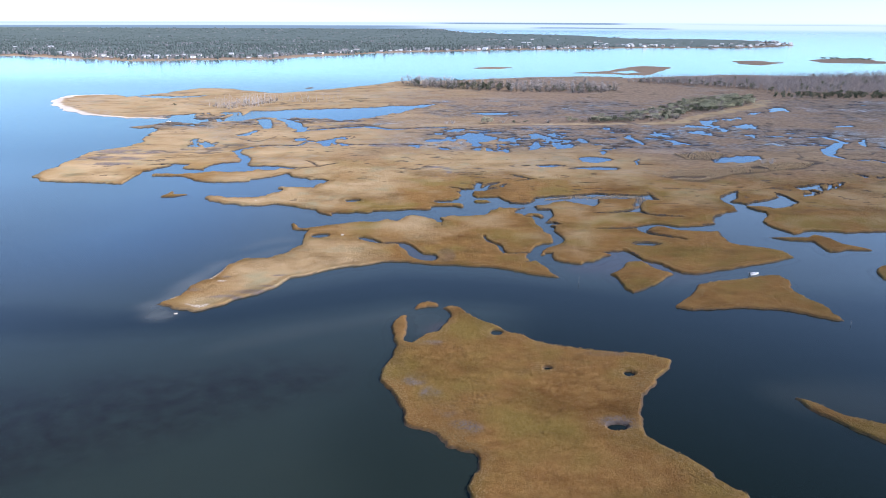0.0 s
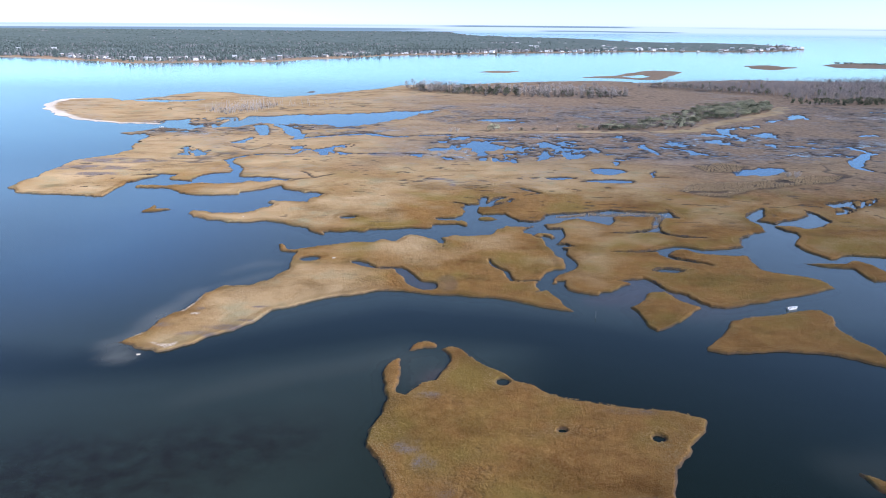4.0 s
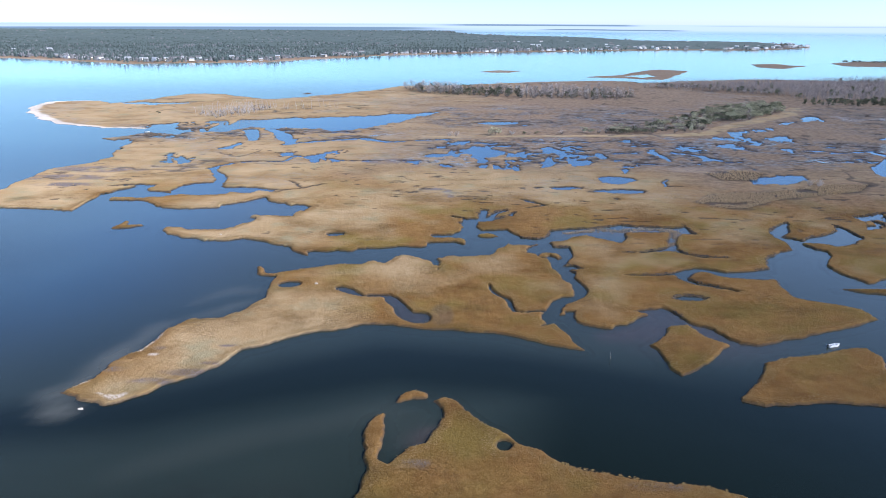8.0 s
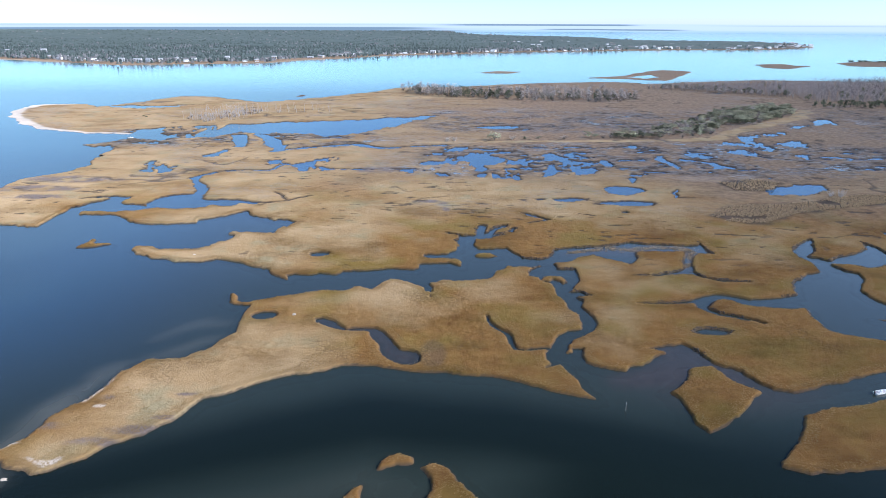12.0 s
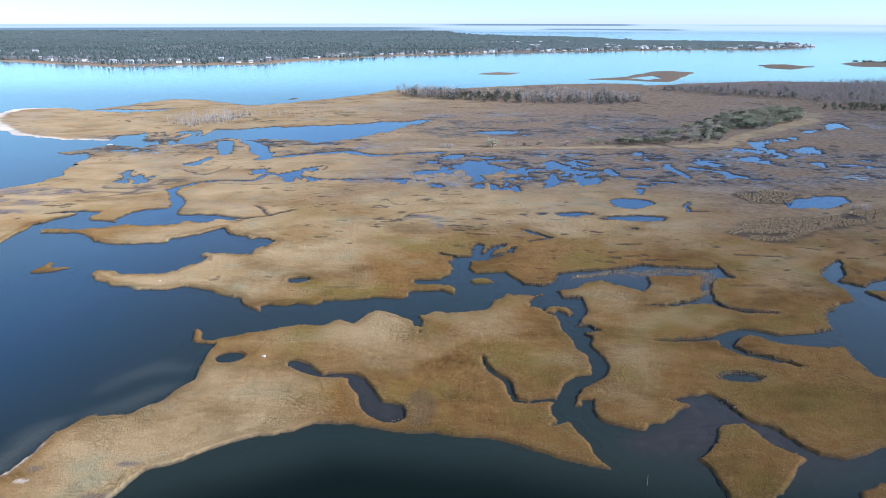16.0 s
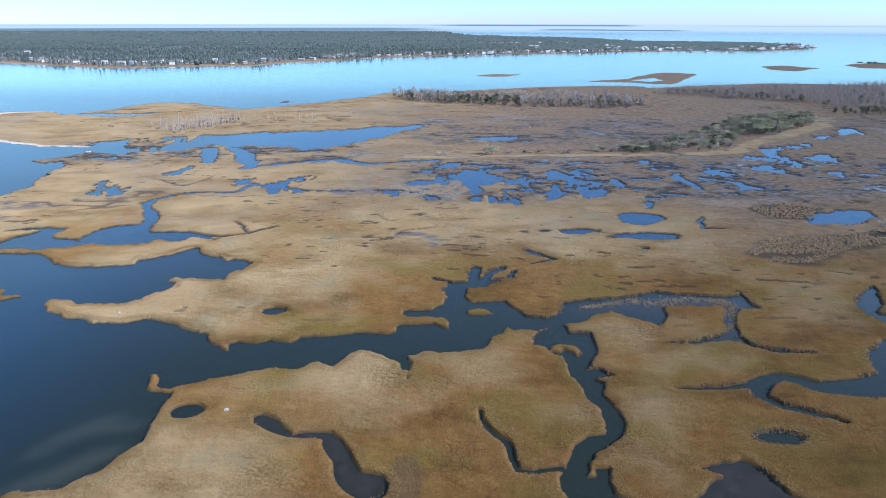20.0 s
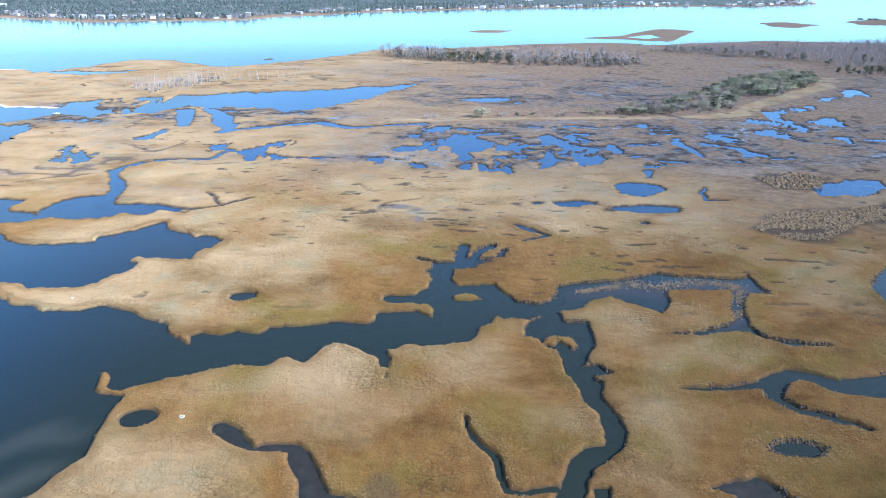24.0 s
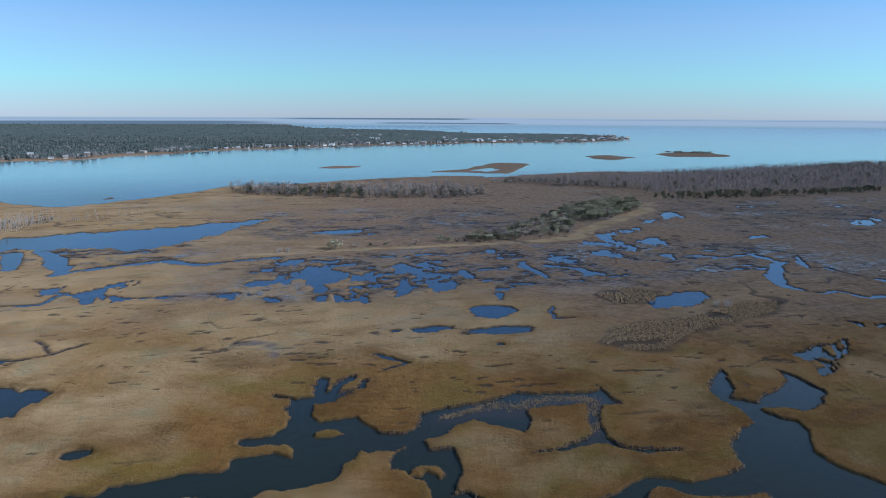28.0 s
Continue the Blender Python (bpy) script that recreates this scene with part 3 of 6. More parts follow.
PANNE_POOLS = [PANNE_POOL_0, PANNE_POOL_1, PANNE_POOL_2, PANNE_POOL_3, PANNE_POOL_4, PANNE_POOL_5, PANNE_POOL_6, PANNE_POOL_7, PANNE_POOL_8, PANNE_POOL_9, PANNE_POOL_10, PANNE_POOL_11, PANNE_POOL_12, PANNE_POOL_13, PANNE_POOL_14, PANNE_POOL_15, PANNE_POOL_16, PANNE_POOL_17, PANNE_POOL_18, PANNE_POOL_19, PANNE_POOL_20, PANNE_POOL_21, PANNE_POOL_22, PANNE_POOL_23, PANNE_POOL_24]
RILL_0 = [(-167, 745, 5), (-150, 716, 7), (-136, 684, 7), (-132, 662, 4)]
RILL_1 = [(-131, 666, 4), (-116, 674, 3), (-102, 682, 3.5), (-87, 690, 4), (-72, 694, 3.5), (-58, 682, 4), (-45, 676, 4), (-30, 684, 3), (-14, 689, 2), (2, 691, 1.5)]
RILL_2 = [(-185, 740, 6), (-172, 704, 6), (-167, 683, 4), (-174, 683, 1)]
RILL_3 = [(-172, 667, 1.5), (-174, 658, 4), (-176, 651, 3), (-177, 640, 5), (-182, 640, 2)]
RILL_4 = [(-114, 603, 1), (-119, 584, 0.9), (-128, 584, 0.7), (-141, 584, 0.7), (-150, 579, 1), (-154, 575, 2.6), (-157, 571, 2), (-161, 568, 1), (-164, 560, 2)]
RILL_5 = [(-80, 590, 0.7), (-62, 590, 0.7), (-42, 590, 0.7), (-29, 592, 0.7)]
RILL_6 = [(26, 606, 3), (28, 592, 4), (26, 587, 3)]
RILL_7 = [(59, 630, 3), (60, 607, 2)]
RILL_8 = [(98, 656, 2), (104, 660, 3.5), (110, 656, 2.5)]
RILL_9 = [(78, 602, 2), (77, 590, 3), (73, 574, 4), (69, 569, 2)]
RILL_10 = [(120, 626, 2), (116, 610, 2.5)]
RILL_11 = [(127, 564, 1.6), (124, 550, 1.6)]
RILL_12 = [(167, 648, 2), (164, 631, 3.4), (166, 618, 3.4), (167, 604, 2.6), (167, 596, 1)]
RILL_13 = [(180, 631, 3), (190, 626, 3), (197, 617, 4), (201, 608, 3), (192, 597, 2), (185, 599, 1.4)]
RILL_14 = [(259, 623, 1), (264, 620, 2.6), (267, 616, 2.6)]
RILL_15 = [(287, 644, 1), (298, 644, 2.4), (309, 640, 1.4)]
RILL_16 = [(59, 694, 2.5), (74, 683, 2), (90, 680, 1), (107, 686, 2.5), (122, 680, 1.2), (140, 688, 2)]
RILL_17 = [(308, 635, 2), (316, 634, 3), (341, 642, 2.4), (343, 624, 2.5), (343, 612, 3), (329, 596, 3.6), (310, 574, 4.8), (300, 552, 3), (301, 545, 3), (304, 534, 2.5), (311, 529, 2.5), (321, 533, 2.4), (324, 527, 2.5), (328, 515, 2.5), (340, 517, 3)]
RILL_18 = [(306, 609, 2), (316, 608, 2.4)]
RILL_19 = [(373, 633, 1.2), (361, 615, 1.6), (350, 592, 1.2), (361, 590, 0.8), (363, 572, 0.8), (365, 555, 1.4), (371, 551, 4)]
HEAD_CREEK_0 = [(21.4, 431.5, 2.4), (21.2, 439.4, 2.2), (22.9, 447.1, 1.6)]
HEAD_CREEK_1 = [(25.2, 430.9, 2), (27.1, 438.2, 1.8), (31.6, 443.7, 1.6), (33.8, 447.9, 1.2)]
HEAD_CREEK_2 = [(28.2, 431.6, 1.4), (33.3, 434.3, 1.8), (36.9, 436.9, 1.2), (38.1, 442.4, 0.8)]
HEAD_CREEK_3 = [(12.8, 428.9, 1.2), (8.3, 432.0, 0.9), (5.1, 433.9, 0.6)]
RILLS = [HEAD_CREEK_0, HEAD_CREEK_1, HEAD_CREEK_2, HEAD_CREEK_3, RILL_0, RILL_1, RILL_2, RILL_3, RILL_4, RILL_5, RILL_6, RILL_7, RILL_8, RILL_9, RILL_10, RILL_11, RILL_12, RILL_13, RILL_14, RILL_15, RILL_16, RILL_17, RILL_18, RILL_19]
SPIT_SAND = [[(-94.3, 267.7, 0.6), (-92.6, 269.5, 1.3), (-92.1, 274.9, 1.2), (-91.7, 279.4, 0.8), (-91.6, 287.4, 0.3)], [(-102.8, 245.7, 0.4), (-100.8, 248.9, 1), (-99.3, 251.3, 0.5)],
             [(-94.2, 242.5, 0.3), (-90.9, 240.7, 0.7), (-87.6, 239.4, 0.7), (-85.5, 242.1, 0.4)], [(-88.5, 266.4, 0.6), (-86.8, 266.5, 0.6)]]
SAND_KEY = [(-95.6, 234.6), (-95.2, 235.4), (-94.0, 235.2), (-93.6, 234.2), (-94.8, 233.9)]
BERM = [(-20, 703, 4), (42, 708, 5), (103, 713, 5), (195, 719, 6), (240, 732, 8), (268, 768, 9), (304, 806, 9), (380, 880, 8), (416, 940, 7)]
BEACH = [(-400, 985, 2.5), (-444, 983, 4), (-476, 980, 6), (-497, 965, 9), (-492, 920, 11), (-466, 865, 10), (-425, 817, 9), (-392, 782, 7), (-356, 763, 6), (-327, 749, 5), (-286, 750, 3)]
NORTH_POND = [(-430, 974), (-352, 968), (-300, 988), (-352, 938)]
PONDS.append(NORTH_POND)

EYE_X, EYE_Y, EYE_Z = 8.0, 100.0, 100.0
FOLD = 2600.0


def fold(x, y):
    """The earth's far reaches, drawn together: beyond 2.6 km the ground is brought nearer and lifted towards the horizon."""
    dx, dy = x - EYE_X, y - EYE_Y
    d = np.maximum(np.hypot(dx, dy), 1.0)
    near = np.where(d > FOLD, FOLD + 2200 * (1 - np.exp(-np.maximum(d - FOLD, 0) / 2200)), d)
    k = near / d
    return EYE_X + dx * k, EYE_Y + dy * k, np.where(d > FOLD, EYE_Z * (1 - k), 0.0)


ZONES = [(-330, 335, 88, 486, 0.62), (-560, 640, 482, 642, 1.25), (-760, 960, 638, 802, 1.6), (-760, 960, 798, 1006, 2.3), (-700, 1560, 998, 1720, 4.0)]


TUSSOCK_FIELD = [(145.9, 467.6), (158.9, 485.1), (176.5, 493.0), (194.5, 493.5), (218.8, 503.5), (251.3, 517.9), (270.8, 516.6), (254.1, 496.7), (221.3, 484.4), (193.5, 473.8), (168.9, 453.6), (150.8, 454.8)]
TUSSOCK_PATCH = [(178.9, 550.6), (203.0, 562.5), (217.6, 550.0), (203.2, 527.1), (182.4, 527.5)]
PALE_PANNE = [(153.8, 564.9), (173.2, 571.1), (189.5, 565.1), (180.8, 550.3), (158.8, 554.5)]
SITES, FIELD, LUMPS, GRASS = [], [], [], []
PANNES = [(-8, 186, 3.5, 4), (-3, 177, 3, 4), (1, 169, 3, 4), (6, 160, 4, 3), (50, 202.5, 7, 1.6), (-4, 210, 4, 2), (46, 163, 5, 3), (-73, 255, 7, 2), (-81, 249, 6, 1.8), (-95, 256, 3.5, 1.6), (-88, 271, 2.5, 1.2), (-95, 260, 2, 1), (-66, 273, 3, 1), (-67, 261, 4, 1),
          (-250, 524, 30, 8), (-238, 552, 30, 9), (-235, 502, 20, 5), (-39, 588, 25, 9), (-7, 497, 7, 3), (3, 488, 4, 7), (5, 478, 2, 5)]


def landmass(name, outline, label, extra=(), seed=3, bend=1.0, cut=True):
    """A piece of salt marsh: its outline bent by noise, its ponds and creeks cut in, steep peat banks and a tussocky top."""
    x0, x1 = min(p[0] for p in outline) - 6, max(p[0] for p in outline) + 6
    y0, y1 = min(p[1] for p in outline) - 6, max(p[1] for p in outline) + 6
    pieces, vals = [], {k: [] for k in ("gold", "brown", "mud", "sand", "wrack", "wet")}
    for zx0, zx1, zy0, zy1, cell in ZONES:
        xs = np.arange(zx0, zx1, cell)
        ys = np.arange(zy0, zy1, cell)
        xs, ys = xs[(xs > x0) & (xs < x1)], ys[(ys > y0) & (ys < y1)]
        if len(xs) < 2 or len(ys) < 2:
            continue
        GX, GY = np.meshgrid(xs, ys)
        amp = bend * np.clip(1.0 + (GY - 300) / 130, 1.0, 6.0)
        X = GX + amp * ((fbm(GX, GY, 11 + cell, 3, seed) - 0.5) * 3.0)
        Y = GY + amp * ((fbm(GX, GY, 11 + cell, 3, seed + 40) - 0.5) * 3.0)
        sd = inside_distance(outline, xs, ys, X, Y)
        for poly in extra:
            sd = np.maximum(sd, inside_distance(poly, xs, ys, X, Y))
        ragged = np.clip(3.0 + (GY - 330) / 45, 2.4, 18.0)
        sd = sd + ragged * (fbm(GX, GY, 9 + 0.03 * np.maximum(GY - 300, 0), 4, seed + 61, 0.6) - 0.5)
        sd = sd + np.clip(1.8 + (GY - 330) / 50, 1.8, 6.0) * (fbm(GX, GY * 0.8, 4.2 + 0.004 * np.maximum(GY - 330, 0), 3, seed + 66, 0.7) - 0.5)
        jag = np.clip((GY - 330) / 9, 1.0, 34.0) * (fbm(GX * 0.9, GY * 1.5, 15, 5, 33, 0.8) - 0.49)
        if name == "sand_islet":
            sd = sd - 0.7
        pond = np.full(GX.shape, 45.0, np.float32)
        for poly in PONDS if cut else ():
            pond = np.minimum(pond, -inside_distance(poly, xs, ys, X, Y) + jag)
        islet = (fbm(GX + 9 * fbm(GX, GY, 25, 2, 133), GY * 0.7, 4 + 0.009 * GY, 4, 135, 0.65) - 0.60) * 34
        sd = np.minimum(sd, pond)
        if name == "main_marsh":
            # the traced pools, with frayed rims and a few grass islets
            TX, TY = GX + 0.3 * (X - GX), GY + 0.3 * (Y - GY)
            fray = (3.2 + 0.016 * np.maximum(GY - 400, 0)) * (fbm(GX + 5 * fbm(GX, GY, 9, 2, 143), GY * 0.75, 4.5 + 0.006 * GY, 4, 141, 0.85) - 0.5) * 2.6
            pool = np.full(GX.shape, 45.0, np.float32)
            for poly in PANNE_POOLS:
                pool = np.minimum(pool, -inside_distance(poly, xs, ys, TX, TY))
            pool = np.maximum(pool + fray, np.where((GX > -215) & (GX < 20) & (GY > 725), -45, islet))
            for line in RILLS:
                pool = np.minimum(pool, -stroke_distance(line, xs, ys, TX, TY) + 0.6 * fray)
            sd = np.minimum(sd, pool)
        for cx, cy, rx, ry in ROUND_PONDS if cut else ():
            sd = np.minimum(sd, (np.hypot((X - cx) / rx, (Y - cy) / ry) - 1) * min(rx, ry) + 0.45 * jag + 0.9 * (fbm(GX, GY, 5, 3, 34, 0.7) - 0.5))
        BX = X + 5.0 * (fbm(GX, GY, 12, 3, 35, 0.6) - 0.5)
        BY = Y + 5.0 * (fbm(GX, GY, 12, 3, 36, 0.6) - 0.5)
        for line in CREEKS if cut else ():
            sd = np.minimum(sd, -stroke_distance(line, xs, ys, BX, BY))
        # pannes: a maze of shallow pools on the high marsh
        zone = step(545, 590, GY) * (1 - step(690, 730, GY + 0.10 * np.abs(GX - 200))) * step(-60, 20, GX) * (1 - 0.35 * step(300, 420, GX))
        zone = np.maximum(zone, 0.8 * step(690, 730, GY) * (1 - step(930, 1000, GY)) * step(330, 400, GX))
        zone = np.maximum(zone, 0.95 * step(660, 700, GY) * (1 - step(760, 790, GY)) * (1 - step(-80, -20, GX)) * step(-330, -270, GX))
        zone = np.maximum(zone, 0.84 * step(740, 775, GY) * (1 - step(900, 980, GY)) * step(-60, 0, GX) * (1 - step(230, 330, GX - 0.4 * (GY - 740))))
        if name != "main_marsh":
            zone = zone * 0
        pan = 0.42 * fbm(GX, GY * 1.3, 34, 4, 71, 0.6) + 0.58 * fbm(GX + 14 * fbm(GX, GY, 22, 2, 74), GY * 1.2, 13, 4, 73, 0.75)
        vein = np.abs(fbm(GX, GY * 0.9, 24, 3, 75, 0.6) - 0.5)
        pan = pan - 0.10 * (1 - step(0.0, 0.035, vein))
        sd = np.minimum(sd, np.where(zone > 0.01, (0.575 + 0.5 * (1 - zone) - pan) * 48, 45))
        rough = fbm(GX, GY, 7, 3, seed + 9) - 0.5
        tuft = fbm(GX, GY, 2.0, 2, seed + 13) - 0.5
        rill = np.abs(fbm(GX, GY, 85, 4, 77, 0.55) - 0.5) / (0.004 + 0.000012 * GY)
        rill = (1 - step(0.4, 1.0, rill)) * step(0.50, 0.56, fbm(GX, GY, 55, 3, 79)) * step(470, 510, GY) * (name == "main_marsh") * step(4, 9, sd)
        pit = step(0.70, 0.73, fbm(GX + 6 * fbm(GX, GY, 30, 2, 8), GY * 2.2, 8.5, 3, 101, 0.6)) * step(0.46, 0.56, fbm(GX, GY, 70, 3, 103)) * (name == "main_marsh") * step(3, 6, sd) * step(360, 420, GY)
        top = 0.64 + 0.26 * rough + 0.20 * tuft * (cell < 1.2) * step(0.5, 3.0, sd) - 0.5 * rill - 0.35 * pit
        top = top * (1 - 0.3 * step(480, 560, GY))
        Z = np.where(sd > 0, top * step(-0.2, 0.75, sd) + 0.05 * step(0, 2, sd), -0.9 * step(0.05, -2.2, sd))
        if name == "sand_islet":
            Z = Z * 0.35
        Z = Z - 0.12 * (1 - step(-0.4, 0.4, sd))
        keep = (sd > -3.2)
        keep = keep[:-1, :-1] | keep[1:, :-1] | keep[:-1, 1:] | keep[1:, 1:]
        broad = fbm(GX, GY, 60, 4, seed + 23)
        if cell < 1.2:
            rim = (sd > 0.8) & (sd < 3.5)
            lump = (sd > -1.3) & (sd < 1.0) & (((GX > 38) & (GX < 128) & (GY > 370) & (GY < 428)) | ((GX > 84) & (GX < 150) & (GY > 300) & (GY < 375) & (fbm(GX, GY, 20, 2, 44) > 0.47))
                                              | ((GX > 52) & (GX < 75) & (GY > 345) & (GY < 366)) | ((GX > 150) & (GY > 380)) | ((GX > 0) & (GX < 42) & (GY > 418)))
            LUMPS.append((GX[lump], GY[lump], Z[lump]))
            SITES.append((GX[rim], GY[rim], Z[rim]))

            field = sd > 3.0
            FIELD.append((GX[field], GY[field], Z[field]))

        beach = stroke_distance(BEACH, xs, ys, X, Y)
        high = step(500, 640, GY + 140 * (broad - 0.5)) * 0.85
        pieces.append((GX, GY, Z, keep))
        dune = step(-2, 2, stroke_distance(BERM, xs, ys, X, Y) + 8 * (broad - 0.5))
        vals["gold"].append(np.clip(-0.8 * dune + np.exp(-np.maximum(sd, 0) / 9) * 0.5 + 2.6 * (broad - 0.5) + 1.5 * (fbm(GX, GY, 22, 3, seed + 27, 0.6) - 0.5) + (1.5 if name != "main_marsh" and name != "spit_marsh" else 0.2) + 0.9 * step(-25, 35, GX) * step(520, 430, GY) - 0.12 * step(15, -25, GX) * (name == "spit_marsh"), 0, 1) * (1 - 0.6 * step(400, 620, GY + 0.5 * np.minimum(0, 60 - GX))))
        vals["brown"].append(np.clip(0.62 * step(70, 240, GX + 60 * (broad - 0.5)) * step(420, 500, GY) * (0.5 + broad) + 0.35 * step(1010, 1060, GY) * step(290, 420, GX + GY - 1060) + high * (0.35 + 1.3 * (fbm(GX, GY, 90, 4, 5) - 0.25)) * step(-120, 40, GX + 80 * (broad - 0.5)) + 0.2 * high, 0, 0.9) * (1 - dune))
        hum = np.maximum(inside_distance(TUSSOCK_FIELD, xs, ys, X, Y), inside_distance(TUSSOCK_PATCH, xs, ys, X, Y))
        mouth = step(1.25, 0.75, np.hypot((X - 1.6) / 4.1, (Y - 299.8) / 9.9))
        wet_here = zone * step(0.38, 0.48, pan)
        grassy = (sd > np.where(cell < 1, 0.9, 1.8)) & (GY < 1000) & (wet_here < 0.45) & (stroke_distance(BERM, xs, ys, X, Y) < -3) & (stroke_distance(BEACH, xs, ys, X, Y) < -1) & (np.max([stroke_distance(line, xs, ys, GX, GY) for line in SPIT_SAND], axis=0) < 0) & (hum < -1) & (mouth < 0.5) & (pit < 0.4) & (rill < 0.4) & (lattice(GX / cell, GY / cell, 98) < (0.78 - 0.5 * step(270, 470, GY) if cell < 1 else 0.42 - 0.1 * step(500, 630, GY) if cell < 1.5 else 0.28 - 0.1 * step(650, 800, GY)))
        GRASS.append((GX[grassy], GY[grassy], Z[grassy], vals["gold"][-1][grassy], vals["brown"][-1][grassy], np.full(int(grassy.sum()), cell)))
        bank = 1 - step(0.1, 0.55 + 1.1 * (cell - 0.6), sd + 0.8 * rough)
        vals["mud"].append(np.clip(bank * (0.85 if cell < 1 else 1.0) + 0.8 * zone * step(0.45, 0.51, pan) * step(14, 2, sd) + 0.75 * rill + 0.85 * pit + 0.45 * mouth + 0.8 * step(-4, 2, hum + 8 * (fbm(GX, GY, 9, 3, 91) - 0.5)), 0, 1))
        berm = stroke_distance(BERM, xs, ys, X, Y)
        rim_sand = np.max([stroke_distance(line, xs, ys, GX, GY) for line in SPIT_SAND], axis=0)
        vals["sand"].append(np.clip(0.16 * step(-3, 4, inside_distance(PALE_PANNE, xs, ys, X, Y)) + 0.95 * step(-0.5, 0.4, rim_sand + 2.0 * (fbm(GX, GY, 4, 3, 15) - 0.5)) + (name == "sand_islet") + step(-1, 2.5, beach) * step(-3.0, -0.5, sd) + 0.06 * step(-2, 3, berm + 8 * (broad - 0.5)) * step(0, 3, sd), 0, 1))
        wr = np.zeros(GX.shape)
        for cx, cy, rx, ry in PANNES:
            wr = wr + 0.65 * step(1.5, 0.6, np.hypot((X - cx) / rx, (Y - cy) / ry))
        vals["wet"].append(np.clip((0.72 - 0.25 * step(300, 400, GX)) * wet_here + 0.45 * np.clip(wr, 0, 1) * (wr > 0) + 0.45 * step(0.58, 0.68, fbm(GX, GY * 1.2, 48, 4, 95)) * step(430, 520, GY) * (name == "main_marsh"), 0, 1) * step(0.5, 2.0, sd))
        vals["wrack"].append(np.clip(1.6 * wr * step(0.35, 0.6, fbm(GX, GY, 9, 3, 91)), 0, 1))
    ob = grid_mesh(name, pieces, vals, MARSH)
    return tagged(ob, label, "marsh island", kind="structure")


landmass("near_island", NEAR_ISLAND, "golden brown salt marsh island with small round pools", (NEAR_HOOK,), 3, 0.45)
landmass("sliver_island", SLIVER, "thin strip of golden marsh grass on a mud bank", (), 4, 0.4)
landmass("mid_islet", MID_ISLET, "small diamond-shaped islet of golden marsh grass", (), 5, 0.5)
landmass("right_island", RIGHT_ISLAND, "low golden marsh island with dark peat banks", (), 6, 0.5)
landmass("edge_islet", EDGE_ISLET, "small marsh islet with dark peat edge", (), 7, 0.5)
landmass("strip_island", STRIP, "narrow strip of marsh grass across a wide creek", (), 8, 0.6)
SPIT_CRESCENT = [(43.0, 367.5), (45.5, 371.0), (48.4, 372.8), (52.4, 371.0), (53.4, 366.0), (50.8, 362.3), (50.2, 366.0), (48.6, 368.6), (46.2, 366.2)]
landmass("spit_marsh", SPIT_MARSH, "long marsh spit of tan and golden cordgrass beside the channel", (SPIT_CRESCENT,), 9, 0.5)
landmass("sand_islet", SAND_KEY, "tiny bare islet of white sand off the marsh tip", (), 14, 0.2)
landmass("channel_islet", CHANNEL_ISLET, "tiny grass islet in the tidal channel", (), 10, 0.5)
landmass("cove_islet", COVE_ISLET, "tiny grass islet off the marsh point", (), 11, 0.7)
landmass("main_marsh", MAIN_MARSH, "wide salt marsh of tan grass with pools and winding creeks", (), 12, 0.55)
for far_name, far_outline in (("far_bar", FAR_BAR_A), ("far_marsh_bar", FAR_BAR_B), ("far_marsh_islet", FAR_BAR_C), ("far_wooded_islet", FAR_BAR_D), ("far_mud_bar", FAR_BAR_E)):
    fx0, fx1 = min(p[0] for p in far_outline) - 90, max(p[0] for p in far_outline) + 90
    fy0, fy1 = min(p[1] for p in far_outline) - 90, max(p[1] for p in far_outline) + 90
    fxs, fys = np.arange(fx0, fx1, 5.0), np.arange(fy0, fy1, 5.0)
    GX, GY = np.meshgrid(fxs, fys)
    wob = 60 * (fbm(GX, GY, 70, 5, 31, 0.6) - 0.5)
    sd = inside_distance(far_outline, fxs, fys, GX + wob, GY + wob) + 26 * (fbm(GX, GY * 0.6, 45, 5, 36, 0.62) - 0.5)
    if far_name == "far_mud_bar":
        sd = sd - 5
    if far_name == "far_marsh_bar":
        sd = np.minimum(sd, -inside_distance([(325, 1452), (392, 1522), (398, 1462), (345, 1405)], fxs, fys, GX + wob, GY + wob) + 2)
    Z = np.where(sd > 0, 0.8 * step(0, 4, sd), -0.8 * step(0, -4, sd))
    keep = (sd > -8)[:-1, :-1]
    fill = np.full(GX.shape, 1.0)
    tagged(grid_mesh(far_name, [(GX, GY, Z, keep)], {"gold": [fill * 0.1], "brown": [fill * 0.9], "mud": [fill * (0.7 if far_name == "far_mud_bar" else 0)], "sand": [fill * 0], "wrack": [fill * 0], "wet": [fill * 0]}, MARSH),
           "low brown marsh bar far out in the sound", "marsh island", kind="structure")

